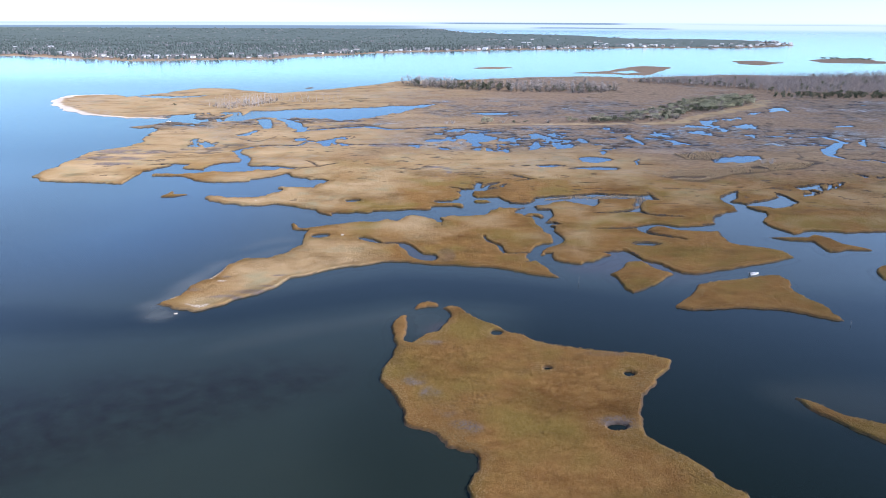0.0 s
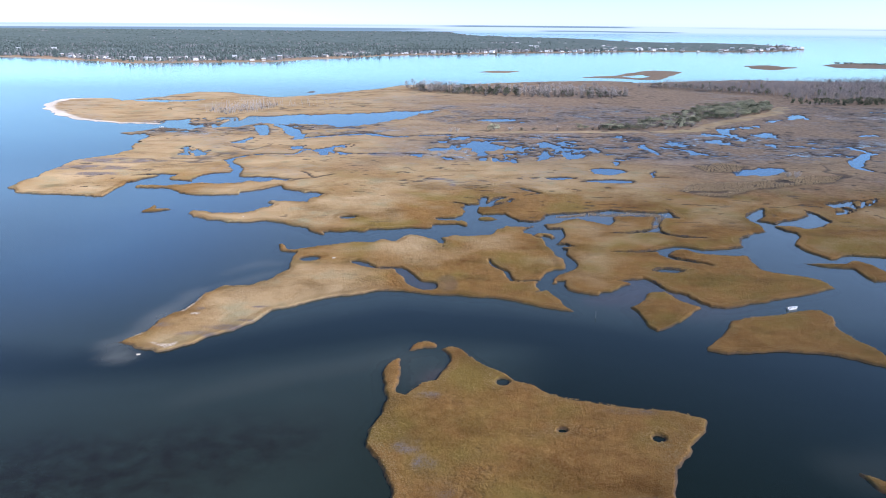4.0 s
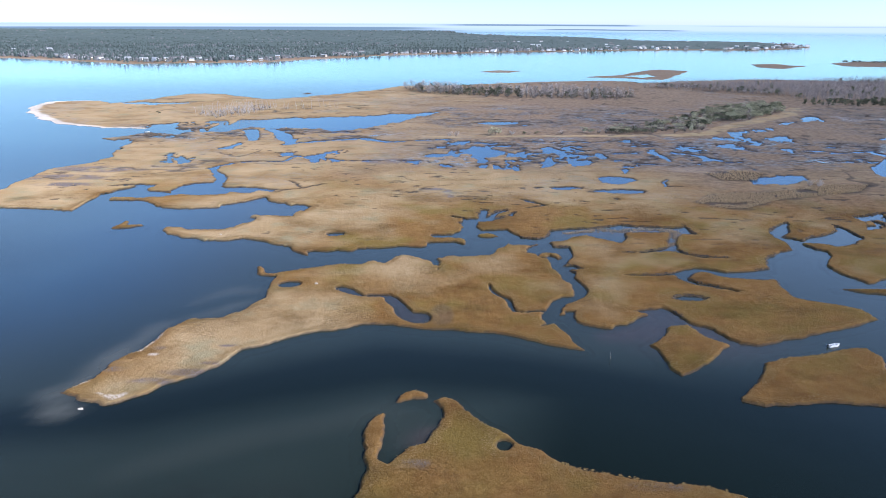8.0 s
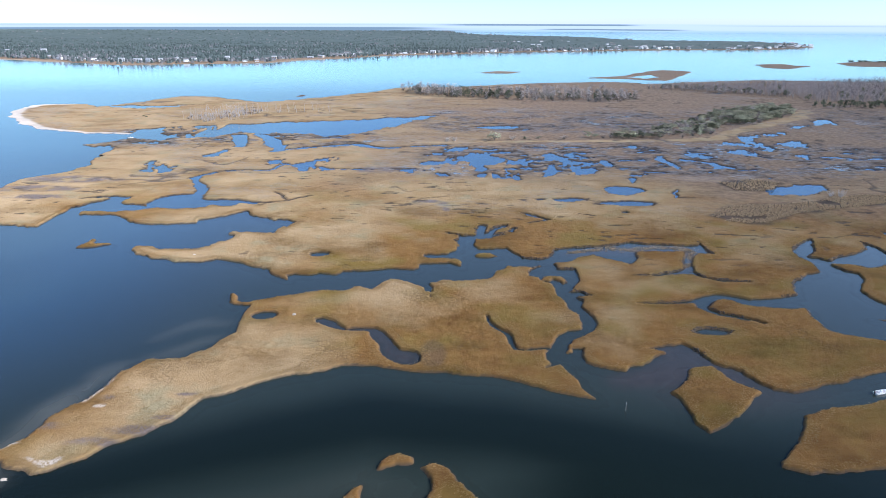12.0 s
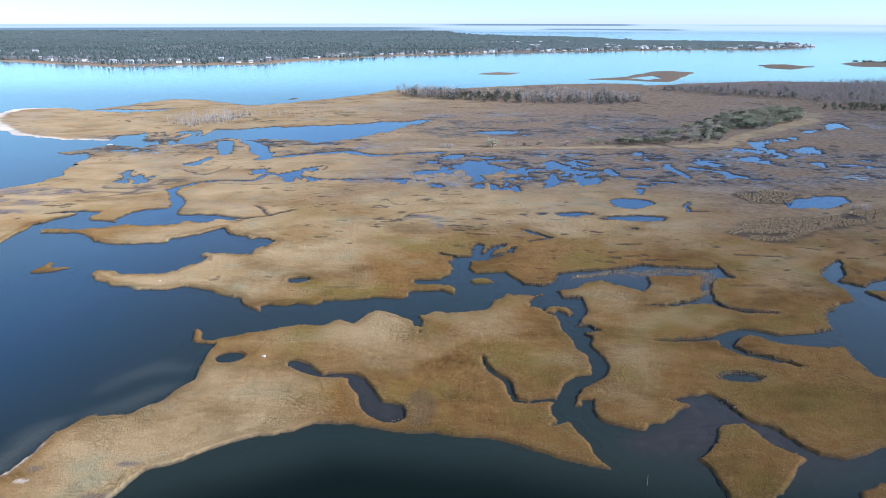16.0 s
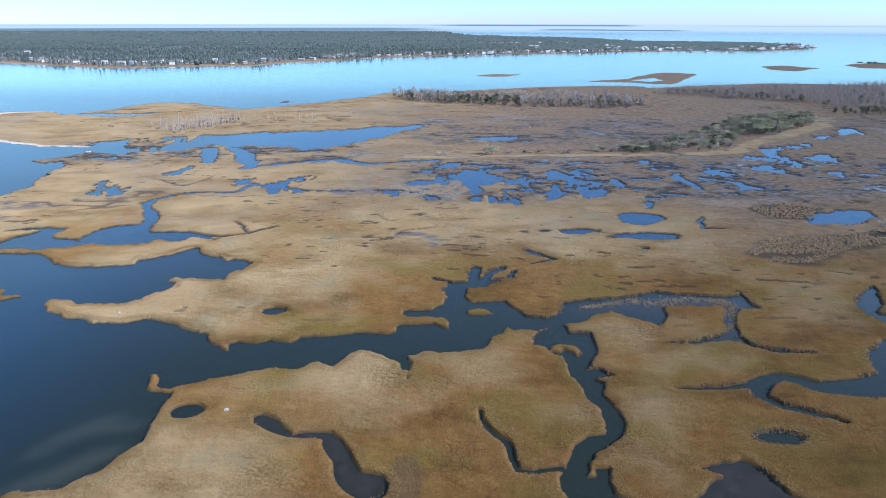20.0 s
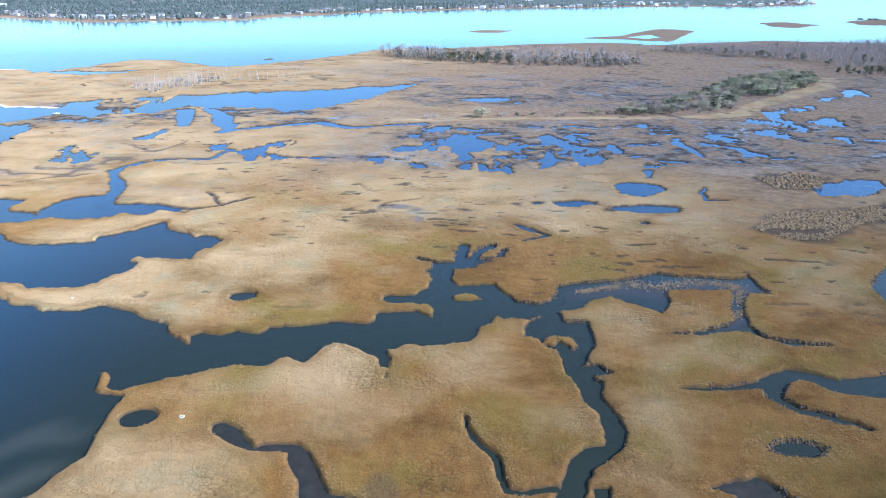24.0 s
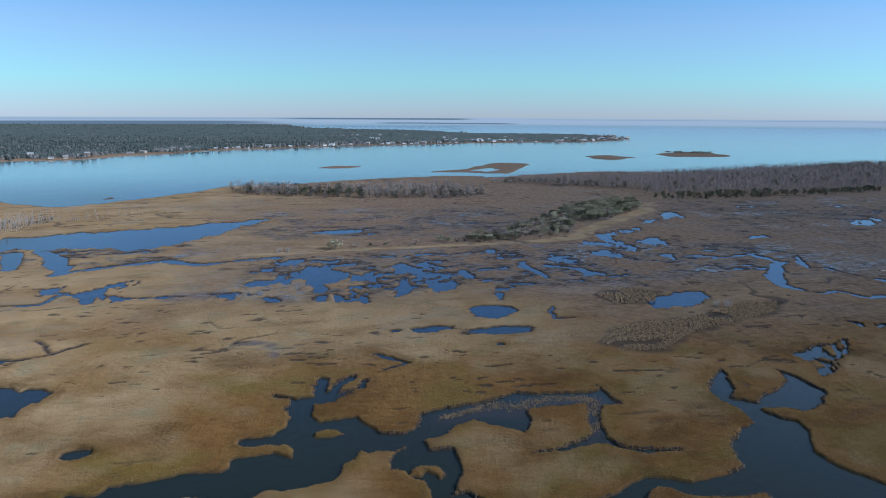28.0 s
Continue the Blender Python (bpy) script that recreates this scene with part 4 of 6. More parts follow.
# ---- seabed and water ----
def bed_fields(xs, ys):
    """How deep, pale, weedy or muddy the bottom is, on a grid."""
    GX, GY = np.meshgrid(xs, ys)
    wobx, woby = 26 * (fbm(GX, GY, 60, 4, 51) - 0.5), 26 * (fbm(GX, GY, 60, 4, 52) - 0.5)
    chan = stroke_distance(CHANNEL_LINE, xs, ys, GX + 0.25 * wobx, GY + 0.25 * woby, 60)
    tip = stroke_distance(TIP_SHOAL, xs, ys, GX + 0.3 * wobx, GY + 0.3 * woby, 30)
    shelf = stroke_distance([(100, 178, 4), (112, 176, 9), (135, 168, 14), (160, 165, 18)], xs, ys, GX + 0.4 * wobx, GY + 0.4 * woby, 30)
    cloud = np.maximum(stroke_distance([(-86, 311, 1.5), (-83, 320, 2.5), (-78, 324, 2.2), (-71, 324, 1.5)], xs, ys, GX + 0.5 * wobx, GY + 0.5 * woby, 30),
                       stroke_distance([(-84, 297, 3), (-77, 304, 3), (-71, 311, 2.5)], xs, ys, GX + 0.3 * wobx, GY + 0.3 * woby, 30))
    plume = stroke_distance([(-72, 205, 2), (-45, 222, 3), (-15, 236, 2)], xs, ys, GX + 0.5 * wobx, GY + 0.5 * woby, 30)
    weed = stroke_distance([(-130, 150, 34), (-95, 165, 22), (-60, 176, 14), (-38, 188, 7)], xs, ys, GX + wobx, GY + woby, 60)
    deep = step(-14, 6, chan)
    deep = np.maximum(deep, 0.97 * step(2, 40, GX + wobx) * step(275, 240, GY + 0.5 * woby))
    deep = np.maximum(deep, 0.5 * step(-45, -5, GX + wobx) * step(235, 190, GY))
    deep = np.maximum(deep, step(-140, -230, GX + wobx) * step(180, 260, GY) * 0.9)
    deep = np.maximum(deep, 0.08 * step(300, 330, GY) * step(560, 450, GY))
    deep = deep * (1 - 0.12 * step(-12, 2, shelf))
    streak = 0.5 + fbm(GX, GY, 14, 4, 57)
    shoal = np.clip((0.36 * step(-5, 2, tip + 7 * (fbm(GX, GY, 7, 4, 59) - 0.5)) + 0.04 * step(-10, 6, shelf) + 0.17 * step(-4, 3, cloud + 6 * (fbm(GX, GY, 9, 4, 63, 0.7) - 0.5))) * streak + 0.06 * step(-6, 2, plume) + 0.05 * step(10, 5, np.hypot(GX - 0.0 + 6, (GY - 226) * 0.7)), 0, 1)
    mud = inside_distance(MUD_INLET, xs, ys, GX, GY)
    flats = stroke_distance(MUD_FLATS, xs, ys, GX + 0.2 * wobx, GY + 0.2 * woby, 30)
    lagoon = step(9, 4, np.hypot(GX - 0.5, GY - 221))
    inlet = stroke_distance([(57, 283, 3), (70, 287, 5), (78, 295, 6), (78, 303, 5), (86, 300, 3), (90, 285, 2)], xs, ys, GX + 0.1 * wobx, GY + 0.1 * woby, 30)
    flat = np.clip(step(-2, 2, mud) + 0.75 * step(-4, 2, inlet) + 0.8 * step(-4, 3, flats) + 0.95 * lagoon + 0.55 * step(30, 8, np.hypot((GX - 88) * 0.8, (GY - 280) * 1.5)) + 0.10 * step(20, 50, GX) * step(262, 285, GY) * step(440, 400, GY), 0, 1)
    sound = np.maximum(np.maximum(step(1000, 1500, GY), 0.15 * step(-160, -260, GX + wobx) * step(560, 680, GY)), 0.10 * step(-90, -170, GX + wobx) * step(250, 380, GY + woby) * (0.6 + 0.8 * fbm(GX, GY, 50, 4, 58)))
    return GX, GY, deep, shoal, step(-14, 10, weed), flat, sound


CHANNEL_LINE = [(-420, 300, 60), (-190, 232, 16), (-120, 225, 7), (-80, 232, 8), (-45, 250, 10), (-15, 262, 11), (20, 258, 11), (60, 243, 12), (95, 226, 14), (130, 205, 18), (200, 180, 30), (400, 140, 60)]
TIP_SHOAL = [(-100, 232, 2.5), (-106, 240, 3), (-103, 252, 2), (-100, 262, 2), (-95, 278, 2.5), (-92, 290, 1.5)]
MUD_FLATS = [(60, 402, 2), (75, 407, 4), (90, 404, 4), (104, 410, 3), (116, 406, 4), (112, 388, 2), (100, 380, 2)]
gx = np.concatenate([-np.geomspace(4200, 420, 24), np.arange(-400, 420, 5.0), np.geomspace(440, 4200, 24)])
gy = np.concatenate([-np.geomspace(4000, 60, 16), np.arange(-40, 90, 20.0), np.arange(95, 520, 5.0), np.geomspace(530, 4600, 40)])
GX, GY, deep, shoal, weed, flat, sound = bed_fields(gx, gy)
ground = grid_mesh("ground", [(GX, GY, np.where(GY > 1500, -3.0, -1.15 - 3.0 * deep + 0.6 * shoal), np.ones((len(gy) - 1, len(gx) - 1), bool))],
                   {"deep": [deep], "shoal": [shoal], "weed": [weed]}, SEABED)
tagged(ground, "dark silty seabed with seagrass beds and pale shoals", "seabed", kind="structure")

gx = np.concatenate([-np.geomspace(6600, 340, 34), np.arange(-336, 337, 3.2), np.geomspace(340, 6600, 34)])
gy = np.concatenate([-np.geomspace(6600, 60, 20), np.arange(-40, 85, 20.0), np.arange(88, 440, 3.2), np.geomspace(444, 6600, 70)])
GX, GY, deep, shoal, weed, flat, sound = bed_fields(gx, gy)
WX, WY, WZ = fold(GX, GY)
keep = (np.hypot(GX - EYE_X, GY - EYE_Y) < 6500)[:-1, :-1]
# pool: painted sky blue, beyond y 400 and in the west bay
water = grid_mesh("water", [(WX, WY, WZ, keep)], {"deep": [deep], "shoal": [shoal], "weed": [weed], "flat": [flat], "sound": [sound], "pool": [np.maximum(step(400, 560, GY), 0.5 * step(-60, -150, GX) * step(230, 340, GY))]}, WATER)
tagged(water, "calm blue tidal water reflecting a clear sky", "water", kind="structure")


# ---- mesh building ----
class Build:
    """Collects triangles and quads for one mesh."""

    def __init__(self):
        self.v, self.f = [], []

    def add(self, verts, faces):
        n = len(self.v)
        self.v += [tuple(p) for p in verts]
        self.f += [tuple(i + n for i in q) for q in faces]

    def tube(self, points, radii, sides=5, cap=True):
        rings = []
        for k, p in enumerate(points):
            a, b = points[max(k - 1, 0)], points[min(k + 1, len(points) - 1)]
            d = (Vector(b) - Vector(a)).normalized()
            u = d.orthogonal().normalized()
            w = d.cross(u)
            rings.append([Vector(p) + (u * math.cos(2 * math.pi * s / sides) + w * math.sin(2 * math.pi * s / sides)) * radii[k] for s in range(sides)])
        faces = [(r * sides + s, r * sides + (s + 1) % sides, (r + 1) * sides + (s + 1) % sides, (r + 1) * sides + s)
                 for r in range(len(points) - 1) for s in range(sides)]
        if cap:
            faces += [tuple(range(sides))[::-1], tuple((len(points) - 1) * sides + s for s in range(sides))]
        self.add([v for r in rings for v in r], faces)

    def box(self, x0, x1, y0, y1, z0, z1):
        self.add([(x0, y0, z0), (x1, y0, z0), (x1, y1, z0), (x0, y1, z0), (x0, y0, z1), (x1, y0, z1), (x1, y1, z1), (x0, y1, z1)],
                 [(0, 3, 2, 1), (4, 5, 6, 7), (0, 1, 5, 4), (1, 2, 6, 5), (2, 3, 7, 6), (3, 0, 4, 7)])

    def mesh(self, name, mat, smooth=False):
        me = bpy.data.meshes.new(name)
        me.from_pydata(self.v, [], self.f)
        me.materials.append(mat)
        if smooth:
            me.polygons.foreach_set("use_smooth", np.ones(len(me.polygons), bool))
        me.update()
        return me


def part(name, build, mat, parent, label="", smooth=False):
    ob = new(name, build.mesh(name, mat, smooth))
    ob.parent = parent
    if label:
        tagged(ob, label)
    return ob


def scatter_mesh(name, base_v, base_f, spots, mat, values=None):
    """Many copies of one small triangle mesh joined into one: spots of x, y, z, turn, width, height."""
    s = np.asarray(spots, np.float32)
    bv, bf = np.asarray(base_v, np.float32), np.asarray(base_f, np.int32)
    c, n = np.cos(s[:, 3])[:, None], np.sin(s[:, 3])[:, None]
    x = s[:, 0:1] + (bv[:, 0] * c - bv[:, 1] * n) * s[:, 4:5]
    y = s[:, 1:2] + (bv[:, 0] * n + bv[:, 1] * c) * s[:, 4:5]
    z = s[:, 2:3] + bv[:, 2] * s[:, 5:6]
    co = np.stack([x, y, z], -1).reshape(-1, 3)
    fa = (bf[None] + (np.arange(len(s)) * len(bv))[:, None, None]).reshape(-1, 3)
    me = bpy.data.meshes.new(name)
    me.vertices.add(len(co))
    me.vertices.foreach_set("co", co.ravel())
    me.loops.add(fa.size)
    me.loops.foreach_set("vertex_index", fa.astype(np.int32).ravel())
    me.polygons.add(len(fa))
    me.polygons.foreach_set("loop_start", np.arange(0, fa.size, 3, dtype=np.int32))
    for k, v in (values or {}).items():
        me.attributes.new(k, "FLOAT", "POINT").data.foreach_set("value", np.repeat(np.asarray(v, np.float32), len(bv)))
    me.update(calc_edges=True)
    me.materials.append(mat)
    return me


def plain(name, colour, rough=0.8, vary=0.25, scale=1.5, metal=0.0, island=False, colour2=None):
    """A surface with grain at two scales and, for loose pieces, a tone of its own for each."""
    m, nt, b = material(name)
    dark = tuple(c * (1 - vary) for c in colour)
    light = tuple(min(1, c * (1 + vary)) for c in (colour2 or colour))
    f = math_node(nt, "ADD", math_node(nt, "MULTIPLY", noise_tex(nt, scale, 5, 0.65), 0.6), math_node(nt, "MULTIPLY", noise_tex(nt, scale * 7, 3), 0.4))
    if island:
        own = math_node(nt, "ADD", math_node(nt, "MULTIPLY", nt.nodes.new("ShaderNodeNewGeometry").outputs["Random Per Island"], 0.35), math_node(nt, "MULTIPLY", nt.nodes.new("ShaderNodeObjectInfo").outputs["Random"], 0.4))
        f = math_node(nt, "ADD", math_node(nt, "MULTIPLY", f, 0.3), own)
    else:
        f = math_node(nt, "ADD", math_node(nt, "MULTIPLY", f, 0.75), math_node(nt, "MULTIPLY", nt.nodes.new("ShaderNodeObjectInfo").outputs["Random"], 0.25))
    nt.links.new(mix(nt, spread(nt, f, 0.25, 0.75), dark, light), b.inputs["Base Color"])
    b.inputs["Roughness"].default_value, b.inputs["Metallic"].default_value = rough, metal
    b.inputs["Specular IOR Level"].default_value = 0.25
    return m


BARK = plain("grey bark", (0.16, 0.14, 0.125), 0.9, 0.3)
TWIG = plain("bare twigs", (0.44, 0.40, 0.37), 0.9, 0.35, island=True)
THICKET_TWIG = plain("violet grey twigs", (0.235, 0.215, 0.212), 0.9, 0.35, island=True)
PALE_WOOD = plain("bleached dead wood", (0.48, 0.43, 0.385), 0.85, 0.25)
LEAF = plain("evergreen leaves", (0.075, 0.088, 0.048), 0.7, 0.5, 0.8, island=True, colour2=(0.12, 0.13, 0.08))
GREY_LEAF = plain("grey green leaves", (0.245, 0.25, 0.15), 0.75, 0.5, 0.8, island=True, colour2=(0.33, 0.325, 0.22))
HUMMOCK = plain("dry brown tussock grass", (0.44, 0.33, 0.20), 0.9, 0.4, 0.5, island=True)
# aerial haze is painted in: leaf colour kept paler and bluer than near trees
HAZY_FAR_LEAF = plain("far pine woods with painted haze", (0.105, 0.145, 0.135), 0.85, 0.35, 0.008, island=True, colour2=(0.14, 0.175, 0.16))
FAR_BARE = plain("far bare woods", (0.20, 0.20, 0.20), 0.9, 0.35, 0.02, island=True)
WHITE_PAINT = plain("white painted boards", (0.84, 0.84, 0.82), 0.6, 0.06)
GREY_PAINT = plain("grey painted boards", (0.42, 0.44, 0.46), 0.6, 0.1)
TAN_PAINT = plain("tan painted boards", (0.50, 0.42, 0.33), 0.6, 0.1)
ROOF_LIGHT = plain("pale metal roof", (0.55, 0.56, 0.57), 0.45, 0.12)
ROOF_DARK = plain("grey shingle roof", (0.22, 0.215, 0.21), 0.8, 0.2)
GLASS = plain("dark window glass", (0.03, 0.04, 0.05), 0.08, 0.1)
DECK_WOOD = plain("weathered dock boards", (0.27, 0.24, 0.21), 0.85, 0.2)
GELCOAT = plain("white boat gelcoat", (0.80, 0.80, 0.79), 0.25, 0.05)
BLACK = plain("black plastic", (0.02, 0.02, 0.022), 0.4, 0.2)
FOAM = plain("weathered white foam", (0.74, 0.72, 0.66), 0.8, 0.12)
RUST = plain("weathered tan inner face", (0.40, 0.31, 0.22), 0.8, 0.2)

rnd = random.Random(11)


# ---- trees ----
def limb(build, start, way, length, r0, sides=3, bend=0.25, steps=3):
    """A bent, tapering limb; returns its stations."""
    pts, p, d = [Vector(start)], Vector(start), Vector(way).normalized()
    for k in range(steps):
        d = (d + Vector((rnd.uniform(-bend, bend), rnd.uniform(-bend, bend), rnd.uniform(-bend * 0.3, bend)))).normalized()
        p = p + d * (length / steps)
        pts.append(p.copy())
    build.tube(pts, [r0 * (1 - 0.8 * k / steps) for k in range(steps + 1)], sides, False)
    return pts


def bare_tree(height, twigs=108, name="bare_tree", label="grey leafless tree with a thin upright crown", twig_mat=None, trunk_mat=None, group="bare trees on the marsh hammock"):
    root = new(name)
    tr, br = Build(), Build()
    lean = Vector((rnd.uniform(-0.12, 0.12), rnd.uniform(-0.12, 0.12), 1))
    spine = limb(tr, (0, 0, -0.4), lean, height * 0.95, height * 0.022 + 0.05, 6, 0.10, 5)
    for k in range(12):
        t = rnd.uniform(0.08, 0.95)
        i = min(int(t * 5), 4)
        p = spine[i].lerp(spine[i + 1], t * 5 - i)
        a = rnd.uniform(0, 6.28)
        L = height * rnd.uniform(0.22, 0.42) * (1.25 - 0.6 * t)
        pts = limb(tr, p, (math.cos(a) * 0.9, math.sin(a) * 0.9, rnd.uniform(0.25, 0.9)), L, 0.085, 4, 0.3, 3)
        for _ in range(twigs // 12):
            q = pts[rnd.choice((1, 2, 3))]
            b = rnd.uniform(0, 6.28)
            w = (math.cos(b), math.sin(b), rnd.uniform(0.1, 1.1))
            limb(br, q, w, rnd.uniform(0.7, 1.8), 0.11, 3, 0.4, 2)
    part("trunk", tr, trunk_mat or BARK, root)
    part("crown", br, twig_mat or TWIG, root)
    return tagged(root, label, "tree", group)


def leaf_clumps(build, centres, per, size):
    """Little bent leaf sprays over the skin of uneven lobes."""
    for c, r in centres:
        for _ in range(per):
            d = Vector((rnd.gauss(0, 1), rnd.gauss(0, 1), rnd.gauss(0.25, 0.9))).normalized()
            p = Vector(c) + Vector((d.x * r[0], d.y * r[0], d.z * r[1])) * rnd.uniform(0.72, 1.08)
            u = Vector((rnd.gauss(0, 1), rnd.gauss(0, 1), rnd.gauss(0, 0.7))).normalized()
            w = d.cross(u).normalized() if d.cross(u).length > 0.05 else d.orthogonal().normalized()
            s = size * rnd.uniform(0.6, 1.4)
            build.add([p - u * s, p + w * s * 0.55 + d * s * 0.25, p + u * s, p - w * s * 0.55 + d * s * 0.25], [(0, 1, 2), (0, 2, 3)])


def leafy_tree(height, spread_r, lobes=7, per=46, mat=None, name="evergreen_tree", label="dark evergreen tree with a dense uneven crown", group="evergreens on the marsh hammock", size=0.42):
    root = new(name)
    tr, cr = Build(), Build()
    spine = limb(tr, (0, 0, -0.4), (rnd.uniform(-0.15, 0.15), rnd.uniform(-0.15, 0.15), 1), height * 0.72, height * 0.028 + 0.06, 6, 0.14, 4)
    cents = []
    for k in range(lobes):
        a = rnd.uniform(0, 6.28)
        rr = spread_r * rnd.uniform(0.15, 0.75)
        zz = height * rnd.uniform(0.16, 0.86)
        c = (spine[-1].x * 0.5 + math.cos(a) * rr, spine[-1].y * 0.5 + math.sin(a) * rr, zz)
        cents.append((c, (spread_r * rnd.uniform(0.32, 0.55), height * rnd.uniform(0.10, 0.17))))
        j = spine[rnd.choice((1, 2, 3))]
        tr.tube([j, j.lerp(Vector(c), 0.6) + Vector((0, 0, 0.2)), c], [0.10, 0.07, 0.03], 4, False)
    leaf_clumps(cr, cents, per, size)
    part("trunk", tr, BARK, root)
    part("crown", cr, mat or LEAF, root)
    return tagged(root, label, "tree" if height > 4.5 else "bush", group)


def bare_bush(height, width, label, name="bare_shrub", mat=None, group="bare shrubs along the berm", stems=22):
    """A wide leafless bush: stems fanning from the root, each with twigs."""
    root = new(name)
    st, tw = Build(), Build()
    for k in range(stems):
        a, tilt = rnd.uniform(0, 6.28), rnd.uniform(0.15, 1.2)
        way = (math.cos(a) * math.sin(tilt), math.sin(a) * math.sin(tilt), math.cos(tilt) + 0.15)
        L = rnd.uniform(0.65, 1.0) * (height * math.cos(tilt) + width * math.sin(tilt))
        pts = limb(st, (math.cos(a) * 0.3, math.sin(a) * 0.3, -0.3), way, L, 0.10, 4, 0.25, 3)
        for _ in range(5):
            b = rnd.uniform(0, 6.28)
            limb(tw, pts[rnd.choice((1, 2, 3))], (math.cos(b), math.sin(b), rnd.uniform(0.1, 1.0)), rnd.uniform(0.5, 1.2), 0.07, 3, 0.4, 2)
    part("stem", st, mat or BARK, root)
    part("crown", tw, mat or TWIG, root)
    return tagged(root, label, "bush", group)


def dead_tree(height):
    root = new("dead_tree")
    tr = Build()
    spine = limb(tr, (0, 0, -0.4), (rnd.uniform(-0.2, 0.2), rnd.uniform(-0.2, 0.2), 1), height, height * 0.012 + 0.08, 6, 0.08, 4)
    for k in range(rnd.randint(3, 7)):
        i = rnd.randint(1, 3)
        a = rnd.uniform(0, 6.28)
        br = Build()
        limb(br, spine[i].lerp(spine[i + 1], rnd.random()), (math.cos(a), math.sin(a), rnd.uniform(0.2, 1.0)), rnd.uniform(0.8, 2.2), 0.10, 4, 0.3, 2)
        part("limb", br, PALE_WOOD, root)
    part("trunk", tr, PALE_WOOD, root)
    return tagged(root, "bleached dead tree trunk standing in the marsh", "dead tree", "dead trees on the marsh point")


def inside(poly, x, y):
    odd = False
    for (ax, ay), (bx, by) in zip(poly, poly[1:] + poly[:1]):
        if (ay > y) != (by > y) and x < (bx - ax) * (y - ay) / (by - ay) + ax:
            odd = not odd
    return odd


def sprinkle(poly, count, gap):
    """Places inside an outline that keep a gap from one another."""
    xs, ys = [p[0] for p in poly], [p[1] for p in poly]
    got = []
    for _ in range(count * 30):
        x, y = rnd.uniform(min(xs), max(xs)), rnd.uniform(min(ys), max(ys))
        if inside(poly, x, y) and all((x - a) ** 2 + (y - b) ** 2 > gap * gap for a, b in got):
            got.append((x, y))
            if len(got) == count:
                break
    return got


def jittered(poly, gap):
    xs, ys = [p[0] for p in poly], [p[1] for p in poly]
    return [(x, y) for x, y in ((a + rnd.uniform(-gap / 2, gap / 2), b + rnd.uniform(-gap / 2, gap / 2))
            for a in np.arange(min(xs), max(xs), gap) for b in np.arange(min(ys), max(ys), gap)) if inside(poly, x, y)]


def plant(protos, places, ground_z=0.85, lo=0.8, hi=1.2):
    """Copies of a few model trees at the places; the models themselves take the first ones."""
    for k, (x, y) in enumerate(places):
        s = rnd.uniform(lo, hi)
        m = Matrix.Translation((x, y, ground_z)) @ Matrix.Rotation(rnd.uniform(0, 6.28), 4, "Z") @ Matrix.Diagonal((s * rnd.uniform(0.9, 1.1), s, s * rnd.uniform(0.9, 1.1), 1))
        if k < len(protos):
            protos[k].matrix_basis = m
        else:
            ob = copy_thing(protos[k % len(protos)], m)
            ob.matrix_basis = m


HAMMOCK = [(-75, 1180), (-20, 1085), (26, 1066), (82, 1050), (150, 1034), (217, 1024), (255, 1060), (225, 1110), (120, 1130), (20, 1140)]
RIDGE = [(103, 723), (170, 728), (215, 738), (242, 750), (262, 790), (275, 816), (316, 825), (385, 902), (407, 962), (375, 961), (308, 914), (275, 872), (233, 817), (186, 765), (130, 738)]
DARK_STRIP = [(440, 985), (464, 962), (541, 966), (664, 970), (790, 1002), (800, 1030), (640, 1005), (470, 1005)]
THICKET = [(300, 1215), (393, 1150), (468, 1080), (470, 1015), (640, 1012), (800, 1040), (1050, 1060), (1300, 1350), (1180, 1470), (880, 1390), (600, 1290)]
DEAD_STAND = [(-276, 846), (-243, 822), (-215, 850), (-200, 930), (-250, 900)]

bare = [bare_tree(h) for h in (11.0, 9.0, 12.0, 8.0)]
green = [leafy_tree(h, r) for h, r in ((10.0, 4.2), (8.5, 3.6), (11.0, 3.4))]
spots = spots_hammock = sprinkle(HAMMOCK, 300, 3.9)
plant(green, [p for p in spots if 5 < p[0] < 100 and rnd.random() < 0.6 or rnd.random() < 0.16])
plant(bare, [p for p in spots if not (15 < p[0] < 95 and rnd.random() < 0.5) and rnd.random() < 0.85], lo=0.95, hi=1.35)

scrub = [leafy_tree(h, r, 8, 44, m, "evergreen_shrub", lab, "shrubs along the straw coloured berm", 0.36)
         for h, r, m, lab in ((4.6, 4.6, GREY_LEAF, "grey green evergreen shrub with a rounded crown"), (4.4, 4.0, LEAF, "dark green shrub with a rounded crown"),
                              (5.6, 4.6, GREY_LEAF, "grey green evergreen shrub with a rounded crown"))]
twiggy = [bare_bush(h, w, "grey leafless shrub with dense twigs") for h, w in ((4.0, 3.0), (4.8, 3.4))]
spots = sprinkle(RIDGE, 300, 3.5)
tall = [p for k, p in enumerate(spots) if k % 5 < 3 and p[0] > 285]
plant(scrub, [p for k, p in enumerate(spots) if k % 5 < 3 and p[0] <= 285])
for x, y in tall:
    ob = copy_thing(scrub[rnd.choice((0, 1, 2))], Matrix())
    ob.matrix_basis = Matrix.Translation((x, y, 0.85)) @ Matrix.Rotation(rnd.uniform(0, 6.28), 4, "Z") @ Matrix.Diagonal((1.25, 1.25, 1.4, 1))
plant(twiggy, [p for k, p in enumerate(spots) if k % 5 >= 3])

